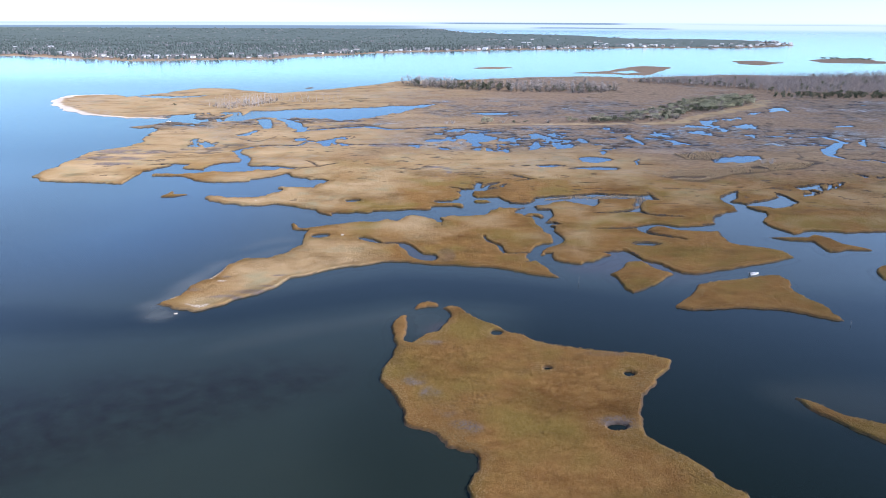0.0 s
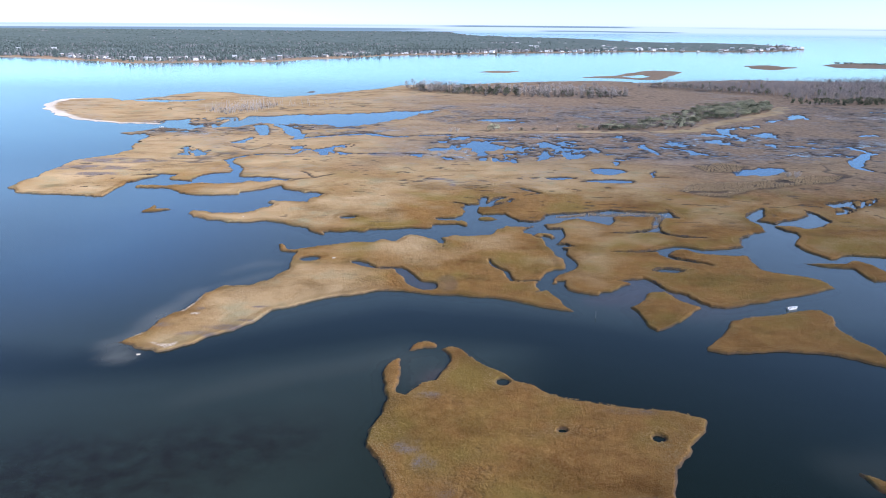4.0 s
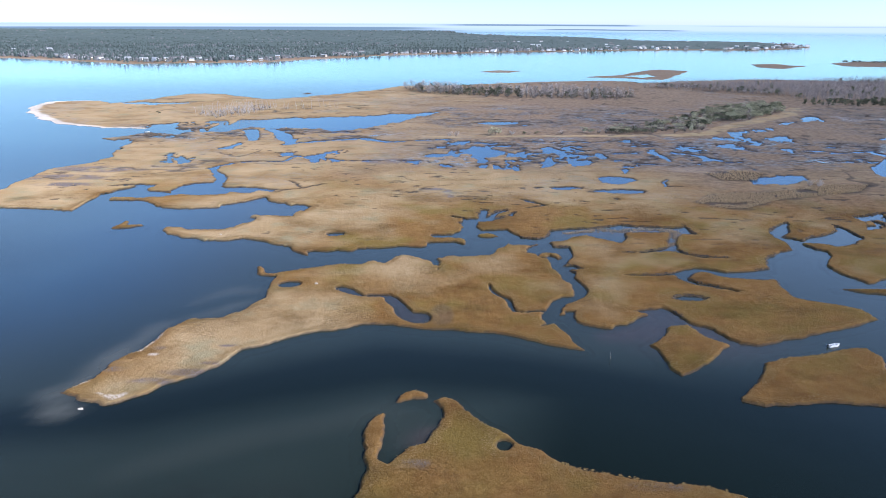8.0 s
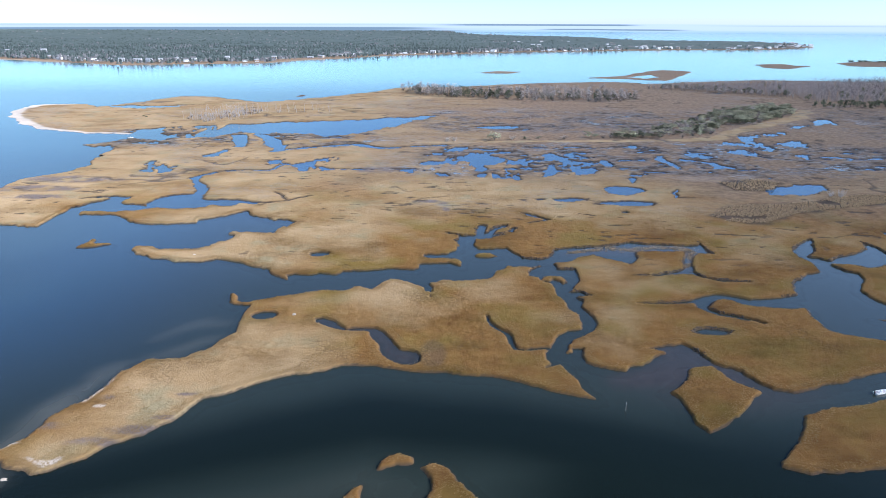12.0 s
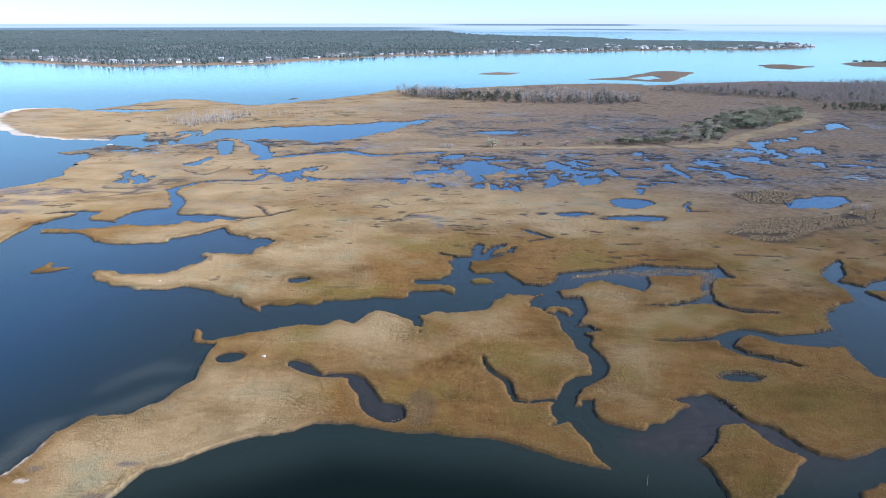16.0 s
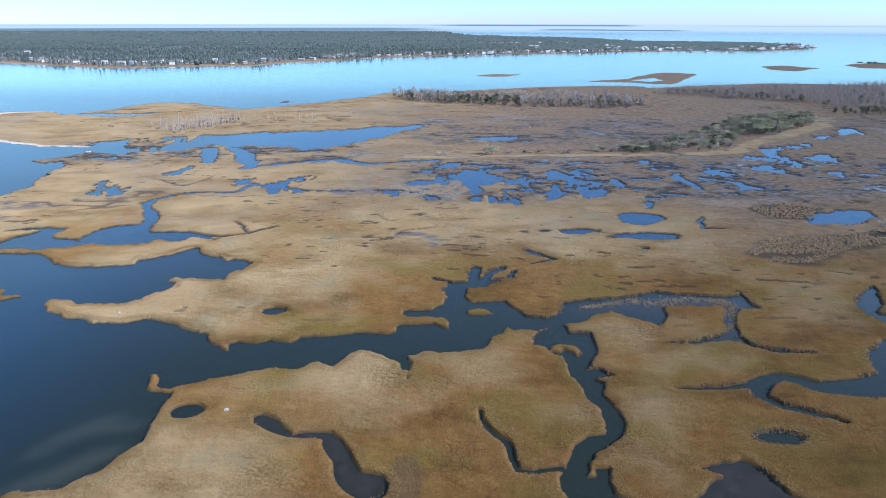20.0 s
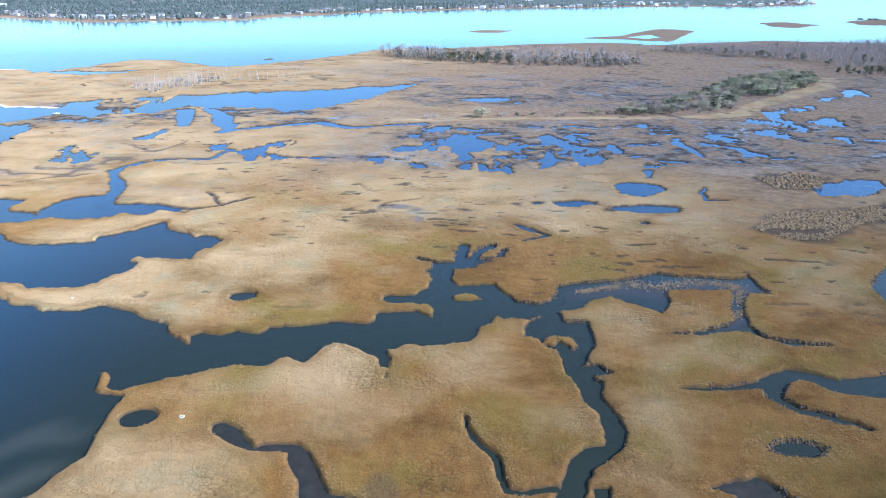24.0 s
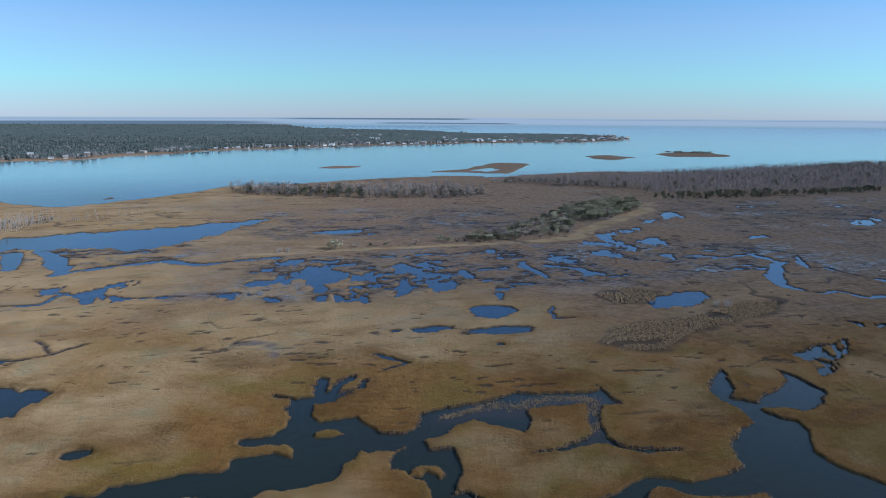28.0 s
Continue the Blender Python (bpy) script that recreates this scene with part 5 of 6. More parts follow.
under = [bare_bush(4.2, 3.2, "grey leafless shrub at the foot of the hammock trees", group="shrubs under the hammock")]
plant(under, [(x + rnd.uniform(-3, 3), y - 4 + rnd.uniform(-2, 2)) for x, y in spots_hammock if rnd.random() < 0.35])
low_green = [leafy_tree(h, r, 7, 44, LEAF, "evergreen_tree", "low dark evergreen tree at the edge of the thicket", "evergreens before the thicket") for h, r in ((6.0, 4.0), (7.5, 4.2))]
plant(low_green, sprinkle(DARK_STRIP, 110, 4.6) + [(330 + 150 * t + rnd.uniform(-14, 14), 1212 - 110 * t + rnd.uniform(0, 30)) for t in np.linspace(0, 1, 34)])
thin = [bare_tree(h, 48, "bare_tree", "slender grey leafless tree at the edge of the thicket", group="bare trees of the thicket edge") for h in (8.5, 10.0, 7.0)]
edge_line = [(300 + 168 * t + rnd.uniform(-9, 9), 1212 - 135 * t + rnd.uniform(-8, 18)) for t in np.linspace(0, 1, 48)]
plant(thin, edge_line + [(rnd.uniform(470, 980), 1016 + rnd.uniform(0, 40)) for _ in range(36)], lo=0.7, hi=1.1)
snags = [dead_tree(h) for h in (11.0, 8.5, 10.0, 6.5)]
plant(snags, sprinkle(DEAD_STAND, 170, 2.2) + [(-200 + 4.2 * k + rnd.uniform(-2, 2), 905 + 1.5 * k + rnd.uniform(-18, 18)) for k in range(18)], lo=0.6, hi=1.2)

brush = [bare_bush(h, w, "pale leafless brush among the dead trees", group="brush among the dead trees") for h, w in ((2.6, 2.2), (3.4, 2.0))]
plant(brush, sprinkle(DEAD_STAND, 30, 5.2), lo=0.6, hi=1.0)

# lone bushes
lone = [leafy_tree(5.2, 5.5, 8, 50, GREY_LEAF, "evergreen_shrub", "broad grey green bush alone on the berm", "lone bushes", 0.4)]
plant(lone, [(44, 718)], lo=1.35, hi=1.35)
small = [leafy_tree(3.0, 2.4, 5, 34, LEAF, "evergreen_shrub", "small dark bush on the berm", "lone bushes", 0.32)]
plant(small, [(71, 722), (-318, 858), (83, 726)], lo=0.9, hi=1.1)
ghost = [bare_bush(2.8, 3.4, "bleached dead bush with bare pale branches", "dead_bush", PALE_WOOD, "dead bushes", 26)]
plant(ghost, [(237, 512), (3, 710), (9, 712), (232, 514), (60, 722)], lo=0.9, hi=1.3)
snag = dead_tree(5.0)
plant([snag], [(88, 845)], lo=1, hi=1)
far_green = [leafy_tree(7.0, 6.0, 7, 34, LEAF, "evergreen_tree", "dark evergreen tree on a low wooded islet", "trees on the far islet", 0.7)]
plant(far_green, [(1002 + 8 * k + rnd.uniform(-4, 4), 1962 - 3.2 * k + rnd.uniform(-8, 8)) for k in range(14)], lo=0.6, hi=1.1)

# the thicket behind its edge: one mass of bare stems
def twig_template():
    b = Build()
    limb(b, (0, 0, -0.05), (0, 0, 1), 1.0, 0.015, 3, 0.08, 2)
    for k in range(8):
        z = 0.15 + 0.7 * rnd.random()
        a = rnd.uniform(0, 6.28)
        pts = limb(b, (0, 0, z), (math.cos(a), math.sin(a), rnd.uniform(0.4, 1.3)), 0.36 * rnd.uniform(0.6, 1.2), 0.015, 3, 0.3, 1)
        a = rnd.uniform(0, 6.28)
        limb(b, pts[1].lerp(pts[0], 0.4), (math.cos(a), math.sin(a), 0.7), 0.22, 0.013, 3, 0.2, 1)
    v, f = b.v, []
    for q in b.f:
        f += [(q[0], q[1], q[2]), (q[0], q[2], q[3])]
    return v, f


tv, tf = twig_template()
spots = [(x, y, 0.6, rnd.uniform(0, 6.28), 10 * rnd.uniform(0.7, 1.2), 11 * rnd.uniform(0.45, 1.2)) for x, y in jittered(THICKET, 6.0)]
tagged(new("bare_thicket", scatter_mesh("bare_thicket", tv, tf, spots, THICKET_TWIG)), "dense grey violet thicket of leafless trees", "thicket", kind="stuff")
spots = [(x, y, 0.6, rnd.uniform(0, 6.28), 9 * rnd.uniform(0.7, 1.2), 7.5 * rnd.uniform(0.5, 1.1)) for x, y in sprinkle([(960, 1330), (1180, 1200), (1420, 1400), (1380, 1480), (1150, 1478), (1000, 1420)], 320, 8)]
spots += [(x, y, 0.6, rnd.uniform(0, 6.28), 7 * rnd.uniform(0.7, 1.2), 9 * rnd.uniform(0.7, 1.2)) for x, y in sprinkle(THICKET, 170, 12) if noise.noise(Vector((x * 0.012, y * 0.02, 3))) > -0.1]
pine_b = Build()
leaf_clumps(pine_b, [((0, 0, 0.6), (0.38, 0.3)), ((0.2, 0.1, 0.8), (0.25, 0.2)), ((-0.2, 0, 0.45), (0.3, 0.2))], 22, 0.12)
tagged(new("evergreen_woods", scatter_mesh("evergreen_woods", pine_b.v, pine_b.f, spots, LEAF)), "dark evergreen woods rising behind the thicket", "woods", kind="stuff")

# ---- grass ----
def tuft_template(blades, spread_r):
    b = Build()
    for k in range(blades):
        a = 6.28 * k / blades + rnd.uniform(-0.3, 0.3)
        c, s = math.cos(a), math.sin(a)
        r = spread_r * rnd.uniform(0.1, 0.6)
        w = 0.16
        b.add([(c * r - s * w, s * r + c * w, -0.1), (c * r + s * w, s * r - c * w, -0.1), (c * (r + spread_r * 0.8), s * (r + spread_r * 0.8), rnd.uniform(0.7, 1.0))], [(0, 1, 2)])
    return b.v, b.f


gv, gf = tuft_template(6, 0.5)
hv, hf = tuft_template(10, 0.7)
npr = np.random.RandomState(5)
sx, sy, sz = (np.concatenate([s[k] for s in SITES]) for k in range(3))
pick = npr.permutation(len(sx))[:60000]
tufts = np.stack([sx[pick] + npr.uniform(-0.4, 0.4, len(pick)), sy[pick] + npr.uniform(-0.4, 0.4, len(pick)), sz[pick], npr.uniform(0, 6.28, len(pick)),
                  npr.uniform(0.35, 0.75, len(pick)), npr.uniform(0.08, 0.26, len(pick)) * (1 + (npr.rand(len(pick)) < 0.06))], 1)
tagged(new("bank_grass", scatter_mesh("bank_grass", gv, gf, tufts, BLADES, {"gold": np.full(len(tufts), 0.35)})), "golden cordgrass tufts along the creek banks", "grass", kind="stuff")

# the sward: upright stems over all of the near marsh
def sward_template():
    b = Build()
    for k in range(4):
        a = 1.57 * k + rnd.uniform(-0.5, 0.5)
        c, s = math.cos(a), math.sin(a)
        ox, oy, w = rnd.uniform(-0.35, 0.35), rnd.uniform(-0.35, 0.35), 0.11
        b.add([(ox - s * w, oy + c * w, -0.15), (ox + s * w, oy - c * w, -0.15), (ox + c * 0.22 + rnd.uniform(-0.1, 0.1), oy + s * 0.22, rnd.uniform(0.75, 1.0))], [(0, 1, 2)])
    return b.v, b.f


wv, wf = sward_template()
qx, qy, qz, q_gold, q_brown, q_cell = (np.concatenate([s[k] for s in GRASS]) for k in range(6))
pick = np.arange(len(qx))
big = np.where(q_cell < 1, 1.0, np.where(q_cell < 1.5, 1.3, 1.9))
lush = 0.6 + 0.8 * fbm(qx[pick], qy[pick], 18, 3, 96)
sward = np.stack([qx[pick] + npr.uniform(-0.5, 0.5, len(pick)) * q_cell, qy[pick] + npr.uniform(-0.5, 0.5, len(pick)) * q_cell, qz[pick], npr.uniform(0, 6.28, len(pick)),
                  npr.uniform(0.7, 1.2, len(pick)) * big, npr.uniform(0.11, 0.21, len(pick)) * lush * big ** 0.8], 1)
no = np.zeros(len(pick))
tagged(new("cordgrass", scatter_mesh("cordgrass", wv, wf, sward, BLADES, {"gold": q_gold[pick], "brown": q_brown[pick], "mud": no, "sand": no, "wrack": no})),
       "dense golden brown cordgrass covering the marsh", "grass", kind="stuff")

# sparse stems on the mud at the mouth of the inlet
MOUTH = [(-15.9, 296.6), (-12.4, 296.0), (-7.4, 292.6), (-5.3, 294.2), (-3.1, 296.0), (-0.5, 301.2), (-1.0, 306.8), (0.8, 309.7), (3.8, 306.0), (5.1, 300.6), (5.6, 294.8), (4.1, 291.2), (3.0, 288.0), (-0.2, 287.9), (-4.6, 288.5), (-9.6, 290.5), (-13.8, 293.2)]
spots = [(x, y, 0.5 if x > -1.7 else 0.05, rnd.uniform(0, 6.28), rnd.uniform(0.16, 0.34), rnd.uniform(0.2, 0.4)) for x, y in jittered(MOUTH, 0.55) if rnd.random() < 0.55]
for (ax, ay, aw), (bx, by, bw) in zip(MUD_FLATS, MUD_FLATS[1:]):
    for _ in range(260):
        t, w = rnd.random(), rnd.gauss(0, 1.0) + 2.2
        spots.append((ax + (bx - ax) * t + rnd.gauss(0, 0.6) * aw * 0.6, ay + (by - ay) * t + w * aw * 0.5, 0.03, rnd.uniform(0, 6.28), rnd.uniform(0.25, 0.6), rnd.uniform(0.2, 0.5)))
tagged(new("mud_grass", scatter_mesh("mud_grass", gv, gf, spots, HUMMOCK)), "sparse pale grass stems standing in the mud inlet", "grass", kind="stuff")

# small clumps in patches over the near marsh
fx, fy, fz = (np.concatenate([s[k] for s in FIELD]) for k in range(3))
patchy = (fbm(fx, fy, 26, 4, 47) > 0.54) & (fbm(fx, fy, 6, 3, 48) > 0.45) & (fy < 330)
patchy |= (np.hypot((fx - 2) / 9, (fy - 168) / 14) < 1) | (np.hypot((fx - 48) / 12, (fy - 162) / 12) < 1)
pick = np.nonzero(patchy)[0]
pick = pick[npr.permutation(len(pick))[:26000]]
clumps = np.stack([fx[pick] + npr.uniform(-0.3, 0.3, len(pick)), fy[pick] + npr.uniform(-0.3, 0.3, len(pick)), fz[pick] - 0.02, npr.uniform(0, 6.28, len(pick)),
                   npr.uniform(0.25, 0.5, len(pick)), npr.uniform(0.12, 0.28, len(pick))], 1)
tagged(new("grass_clumps", scatter_mesh("grass_clumps", gv, gf, clumps, BLADES, {"gold": np.full(len(clumps), 0.6)})), "patches of coarse golden grass clumps on the marsh", "grass", kind="stuff")
# coarse tussocks round the pannes and along the rims of the near island
CLUMP_BANDS = [[(12, 225, 4), (30, 209, 5), (50, 201, 5), (66, 199, 4)], [(64, 196, 3), (56, 184, 3), (51, 168, 5), (48, 158, 9), (56, 146, 6)], [(-14, 198, 3), (-9, 184, 6), (-1, 170, 7), (6, 156, 5), (12, 146, 4)],
               [(22, 190, 2), (31, 193, 3), (38, 190, 2)], [(24, 178, 2), (30, 174, 2)]]
coarse = []
for band in CLUMP_BANDS:
    for (ax, ay, aw), (bx, by, bw) in zip(band, band[1:]):
        for _ in range(int(22 * (aw + bw) / 2 * math.hypot(bx - ax, by - ay) / 8)):
            t, off = rnd.random(), rnd.gauss(0, 0.45)
            w, length = aw + (bw - aw) * t, math.hypot(bx - ax, by - ay)
            x, y = ax + (bx - ax) * t - (by - ay) / length * off * w, ay + (by - ay) * t + (bx - ax) / length * off * w
            if all((x - cx) ** 2 + (y - cy) ** 2 > (max(rx, ry) + 1.6) ** 2 for cx, cy, rx, ry in ROUND_PONDS) and inside(NEAR_ISLAND, x, y) and inside(NEAR_ISLAND, x + 1.5, y) and inside(NEAR_ISLAND, x - 1.5, y):
                coarse.append((x, y, 0.62, rnd.uniform(0, 6.28), rnd.uniform(0.35, 0.75), rnd.uniform(0.14, 0.30)))
tagged(new("coarse_tussocks", scatter_mesh("coarse_tussocks", hv, hf, coarse, BLADES, {"gold": np.full(len(coarse), 0.55)})), "coarse straw coloured tussocks round the island's muddy pannes", "grass", kind="stuff")
# peat lumps slumped from the creek banks
lx, ly, lz = (np.concatenate([s[k] for s in LUMPS]) for k in range(3))
pick = npr.permutation(len(lx))[:4500]
lump_v = [(-0.5, -0.4, 0), (0.5, -0.45, 0), (0.55, 0.4, 0), (-0.45, 0.5, 0), (-0.3, -0.25, 0.7), (0.3, -0.3, 0.85), (0.35, 0.22, 0.75), (-0.25, 0.3, 0.9)]
lump_f = [(0, 1, 5), (0, 5, 4), (1, 2, 6), (1, 6, 5), (2, 3, 7), (2, 7, 6), (3, 0, 4), (3, 4, 7), (4, 5, 6), (4, 6, 7)]
lumps = np.stack([lx[pick], ly[pick], np.minimum(lz[pick], 0.5) - 0.25, npr.uniform(0, 6.28, len(pick)), npr.uniform(0.4, 0.95, len(pick)), npr.uniform(0.35, 0.75, len(pick))], 1)
PEAT = plain("dark wet peat", (0.085, 0.068, 0.055), 0.8, 0.4, 0.6, island=True)
tagged(new("peat_lumps", scatter_mesh("peat_lumps", lump_v, lump_f, lumps, PEAT)), "dark slumped peat lumps along the creek edges", "peat", kind="stuff")

hum = [(x, y, 0.72, rnd.uniform(0, 6.28), rnd.uniform(0.65, 1.25), rnd.uniform(0.5, 1.0)) for field, gap in ((TUSSOCK_FIELD, 1.35), (TUSSOCK_PATCH, 1.6))
       for x, y in jittered(field, gap) if noise.noise(Vector((x * 0.07, y * 0.1, 0))) > -0.28]
tagged(new("tussocks", scatter_mesh("tussocks", hv, hf, hum, HUMMOCK)), "field of dry brown grass tussocks on dark peat", "grass", kind="stuff")

# ---- the far mainland ----
SHORE = [(-4200, 2500), (-2600, 2330), (-1828, 2131), (-1471, 2068), (-1106, 1958), (-972, 1869), (-734, 1756), (-627, 1804), (-443, 1838), (-377, 1960), (-282, 2073), (-206, 2198), (-52, 2310),
         (193, 2481), (481, 2590), (767, 2700), (1020, 2720), (1201, 2790), (1439, 3033), (1549, 3519), (1347, 3659), (985, 3794), (903, 4320), (532, 4666), (207, 5095), (-27, 6500), (-3000, 6500), (-6000, 6400)]
mx = np.arange(-4300, 1650, 16.0)
my = np.concatenate([np.arange(1700, 3400, 14.0), np.geomspace(3414, 6500, 70)])
MX, MY = np.meshgrid(mx, my)
shore_d = inside_distance(SHORE, mx, my, MX + 40 * (fbm(MX, MY, 120, 3, 81) - 0.5), MY + 40 * (fbm(MX, MY, 120, 3, 82) - 0.5), 200)
FX, FY, FZ = fold(MX, MY)
keep = (shore_d > -30)[:-1, :-1]
fill = np.ones(MX.shape)
land = grid_mesh("mainland", [(FX, FY, FZ - 1.2 + 2.2 * step(-10, 18, shore_d), keep)], {"gold": [fill * 0], "brown": [fill * 0.8], "mud": [fill * 0], "sand": [0.22 * step(26, 6, shore_d) * step(0.48, 0.56, fbm(MX, MY, 130, 3, 86))], "wrack": [fill * 0], "wet": [fill * 0]}, MARSH)
tagged(land, "low mainland shore with sandy lawns along the water", "shore", kind="structure")
canopy_h = 3.5 + 5 * fbm(MX, MY, 45, 3, 83) + 3 * (npr.rand(*MX.shape) - 0.5) + 3 * step(2900, 3300, MY)
town = step(150, 0, np.abs(MY - 3470 + 0.1 * (MX - 300))) * step(60, 140, MX) * step(720, 600, MX)
keep = (shore_d > 95)[:-1, :-1]
canopy = grid_mesh("far_woods_canopy", [(FX, FY, FZ + canopy_h * step(85, 150, shore_d) * (1 - 0.9 * town), keep)], {}, HAZY_FAR_LEAF, False)
tagged(canopy, "unbroken dark pine woods stretching inland", "woods", kind="stuff")
HOUSES_WEST = [(-1393, 2476), (-1317, 2397), (-1257, 2321), (-1282, 2450), (-1069, 2124), (-1045, 2126), (-962, 2011), (-945, 2033), (-923, 2016), (-900, 2018), (-866, 1965), (-840, 1935), (-812, 1962), (-785, 1919),
               (-734, 1900), (-712, 1902), (-687, 1907), (-700, 1990), (-676, 1993), (-628, 1915), (-640, 2000), (-606, 1946), (-567, 2040), (-494, 1935), (-452, 2059), (-434, 2092), (-373, 2135), (-344, 2140)]
HOUSES_MID = [(-326, 2248), (-317, 2290), (-300, 2253), (-284, 2330), (-272, 2380), (-252, 2376), (-166, 2351), (-150, 2394), (-110, 2361), (-74, 2420), (-52, 2430), (10, 2432), (63, 2484), (89, 2510), (114, 2517), (140, 2532), (175, 2538),
              (200, 2540), (257, 2555), (305, 2570), (343, 2580), (381, 2595), (428, 2620), (458, 2640), (579, 2680), (604, 2870), (621, 3118), (659, 2882), (723, 3012)]
HOUSES_EAST = [(731, 2954), (750, 2900), (795, 2909), (824, 2859), (845, 2808), (890, 2770), (977, 2785), (1008, 2840), (1089, 2803), (1157, 2868), (1209, 2933), (1240, 2939), (1303, 3009), (1352, 3018), (1381, 3024), (1425, 3060),
               (1480, 3400), (1500, 3440), (1400, 3200), (150, 3545), (199, 3471), (225, 3477), (285, 3560), (305, 3496), (350, 3424), (457, 3369), (522, 3465), (240, 3530), (576, 3478), (400, 3440), (480, 3420)]
def to_shore(hx, hy):
    for back in (60, 45, 30, 15):
        if shore_d[np.clip(np.searchsorted(my, hy - back), 0, len(my) - 1), np.clip(np.searchsorted(mx, hx), 0, len(mx) - 1)] > 14:
            return hx, hy - back
    return hx, hy


HOMES = [to_shore(hx, hy) for hx, hy in HOUSES_WEST + HOUSES_MID + HOUSES_EAST]
HOMES += [(hx + rnd.choice((-1, 1)) * rnd.uniform(17, 26), hy + rnd.uniform(-6, 22)) for hx, hy in HOMES if rnd.random() < 0.5]
while len(HOMES) < 175:
    hx, hy = rnd.uniform(200, 1450), rnd.uniform(2620, 3500)
    if shore_d[np.searchsorted(my, hy), np.searchsorted(mx, hx)] > 12 and all((hx - x) ** 2 + (hy - y) ** 2 > 500 for x, y in HOMES):
        HOMES.append((hx, hy))
def crown_template(waist, top):
    """A small tree far off: two rough five-sided tiers."""
    b = Build()
    for cz, cr, tip in ((0.30, waist, 0.78), (0.62, top, 1.0)):
        ring = [(math.cos(a) * cr * rnd.uniform(0.75, 1.25), math.sin(a) * cr * rnd.uniform(0.75, 1.25), cz + rnd.uniform(-0.08, 0.08)) for a in np.linspace(0, 5.03, 5)]
        b.add(ring + [(rnd.uniform(-0.08, 0.08), rnd.uniform(-0.08, 0.08), tip)], [(i, (i + 1) % 5, 5) for i in range(5)])
    return b


def stand(x0, x1, y0, y1, gap_x, gap_y, share):
    """Tree places on a jittered grid over the mainland, clear of the shore, the town and the houses' views."""
    wx, wy = np.meshgrid(np.arange(x0, x1, gap_x), np.arange(y0, y1, gap_y))
    wx, wy = (wx + npr.uniform(-0.6, 0.6, wx.shape) * gap_x).ravel(), (wy + npr.uniform(-0.6, 0.6, wy.shape) * gap_y).ravel()
    ii, jj = np.clip(np.searchsorted(mx, wx), 0, len(mx) - 1), np.clip(np.searchsorted(my, wy), 0, len(my) - 1)
    dd = shore_d[jj, ii]
    lawn = fbm(wx, wy, 130, 3, 86)
    ok = (dd > np.where(wx > 700, 3, 4) + 34 * step(0.5, 0.58, lawn)) & (town[jj, ii] < 0.3) & (npr.rand(len(wx)) < share * np.where(dd < 60, 0.8, 1.0) * (1 - 0.45 * step(250, 400, wx) * step(330, 200, dd)) * (1 - 0.9 * step(0.60, 0.64, fbm(wx * 0.35, wy, 90, 3, 87))))
    for hx, hy in HOMES:
        ok &= ~((np.abs(wx - hx) < 11) & (wy < hy + 9) & (wy > hy - (34 if hx < 700 else 24)))
    return wx[ok], wy[ok], dd[ok]


wx, wy, dd = (np.concatenate(v) for v in zip(stand(-2300, 1600, 1740, 2700, 8.5, 13, 0.62), stand(-2600, 1600, 2700, 3700, 13, 24, 0.7), stand(-3300, 1100, 3700, 6300, 26, 60, 0.7)))
px, py, pz = fold(wx, wy)
grey = npr.rand(len(wx)) < np.where(dd < 100, 0.42, 0.08) + 0.12 * (wx > 500) + 0.5 * (fbm(wx, wy, 200, 3, 90) - 0.5)
hh = npr.uniform(7, 13.5, len(wx)) * np.where(wx > 600, 0.75, 1) * (0.8 + 0.4 * fbm(wx, wy, 60, 2, 94))
spots = np.stack([px, py, pz + 0.3, npr.uniform(0, 6.28, len(wx)), npr.uniform(7, 12, len(wx)) * (1 + 0.5 * (wy > 3000) + 0.8 * (wy > 3700)), hh], 1)
pine, bald = crown_template(0.40, 0.30), crown_template(0.46, 0.42)
tagged(new("far_pine_woods", scatter_mesh("far_pine_woods", pine.v, pine.f, spots[~grey], HAZY_FAR_LEAF)), "dark pine woods along the far shore", "woods", kind="stuff")
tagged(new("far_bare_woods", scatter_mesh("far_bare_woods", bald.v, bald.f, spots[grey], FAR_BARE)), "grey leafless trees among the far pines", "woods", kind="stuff")


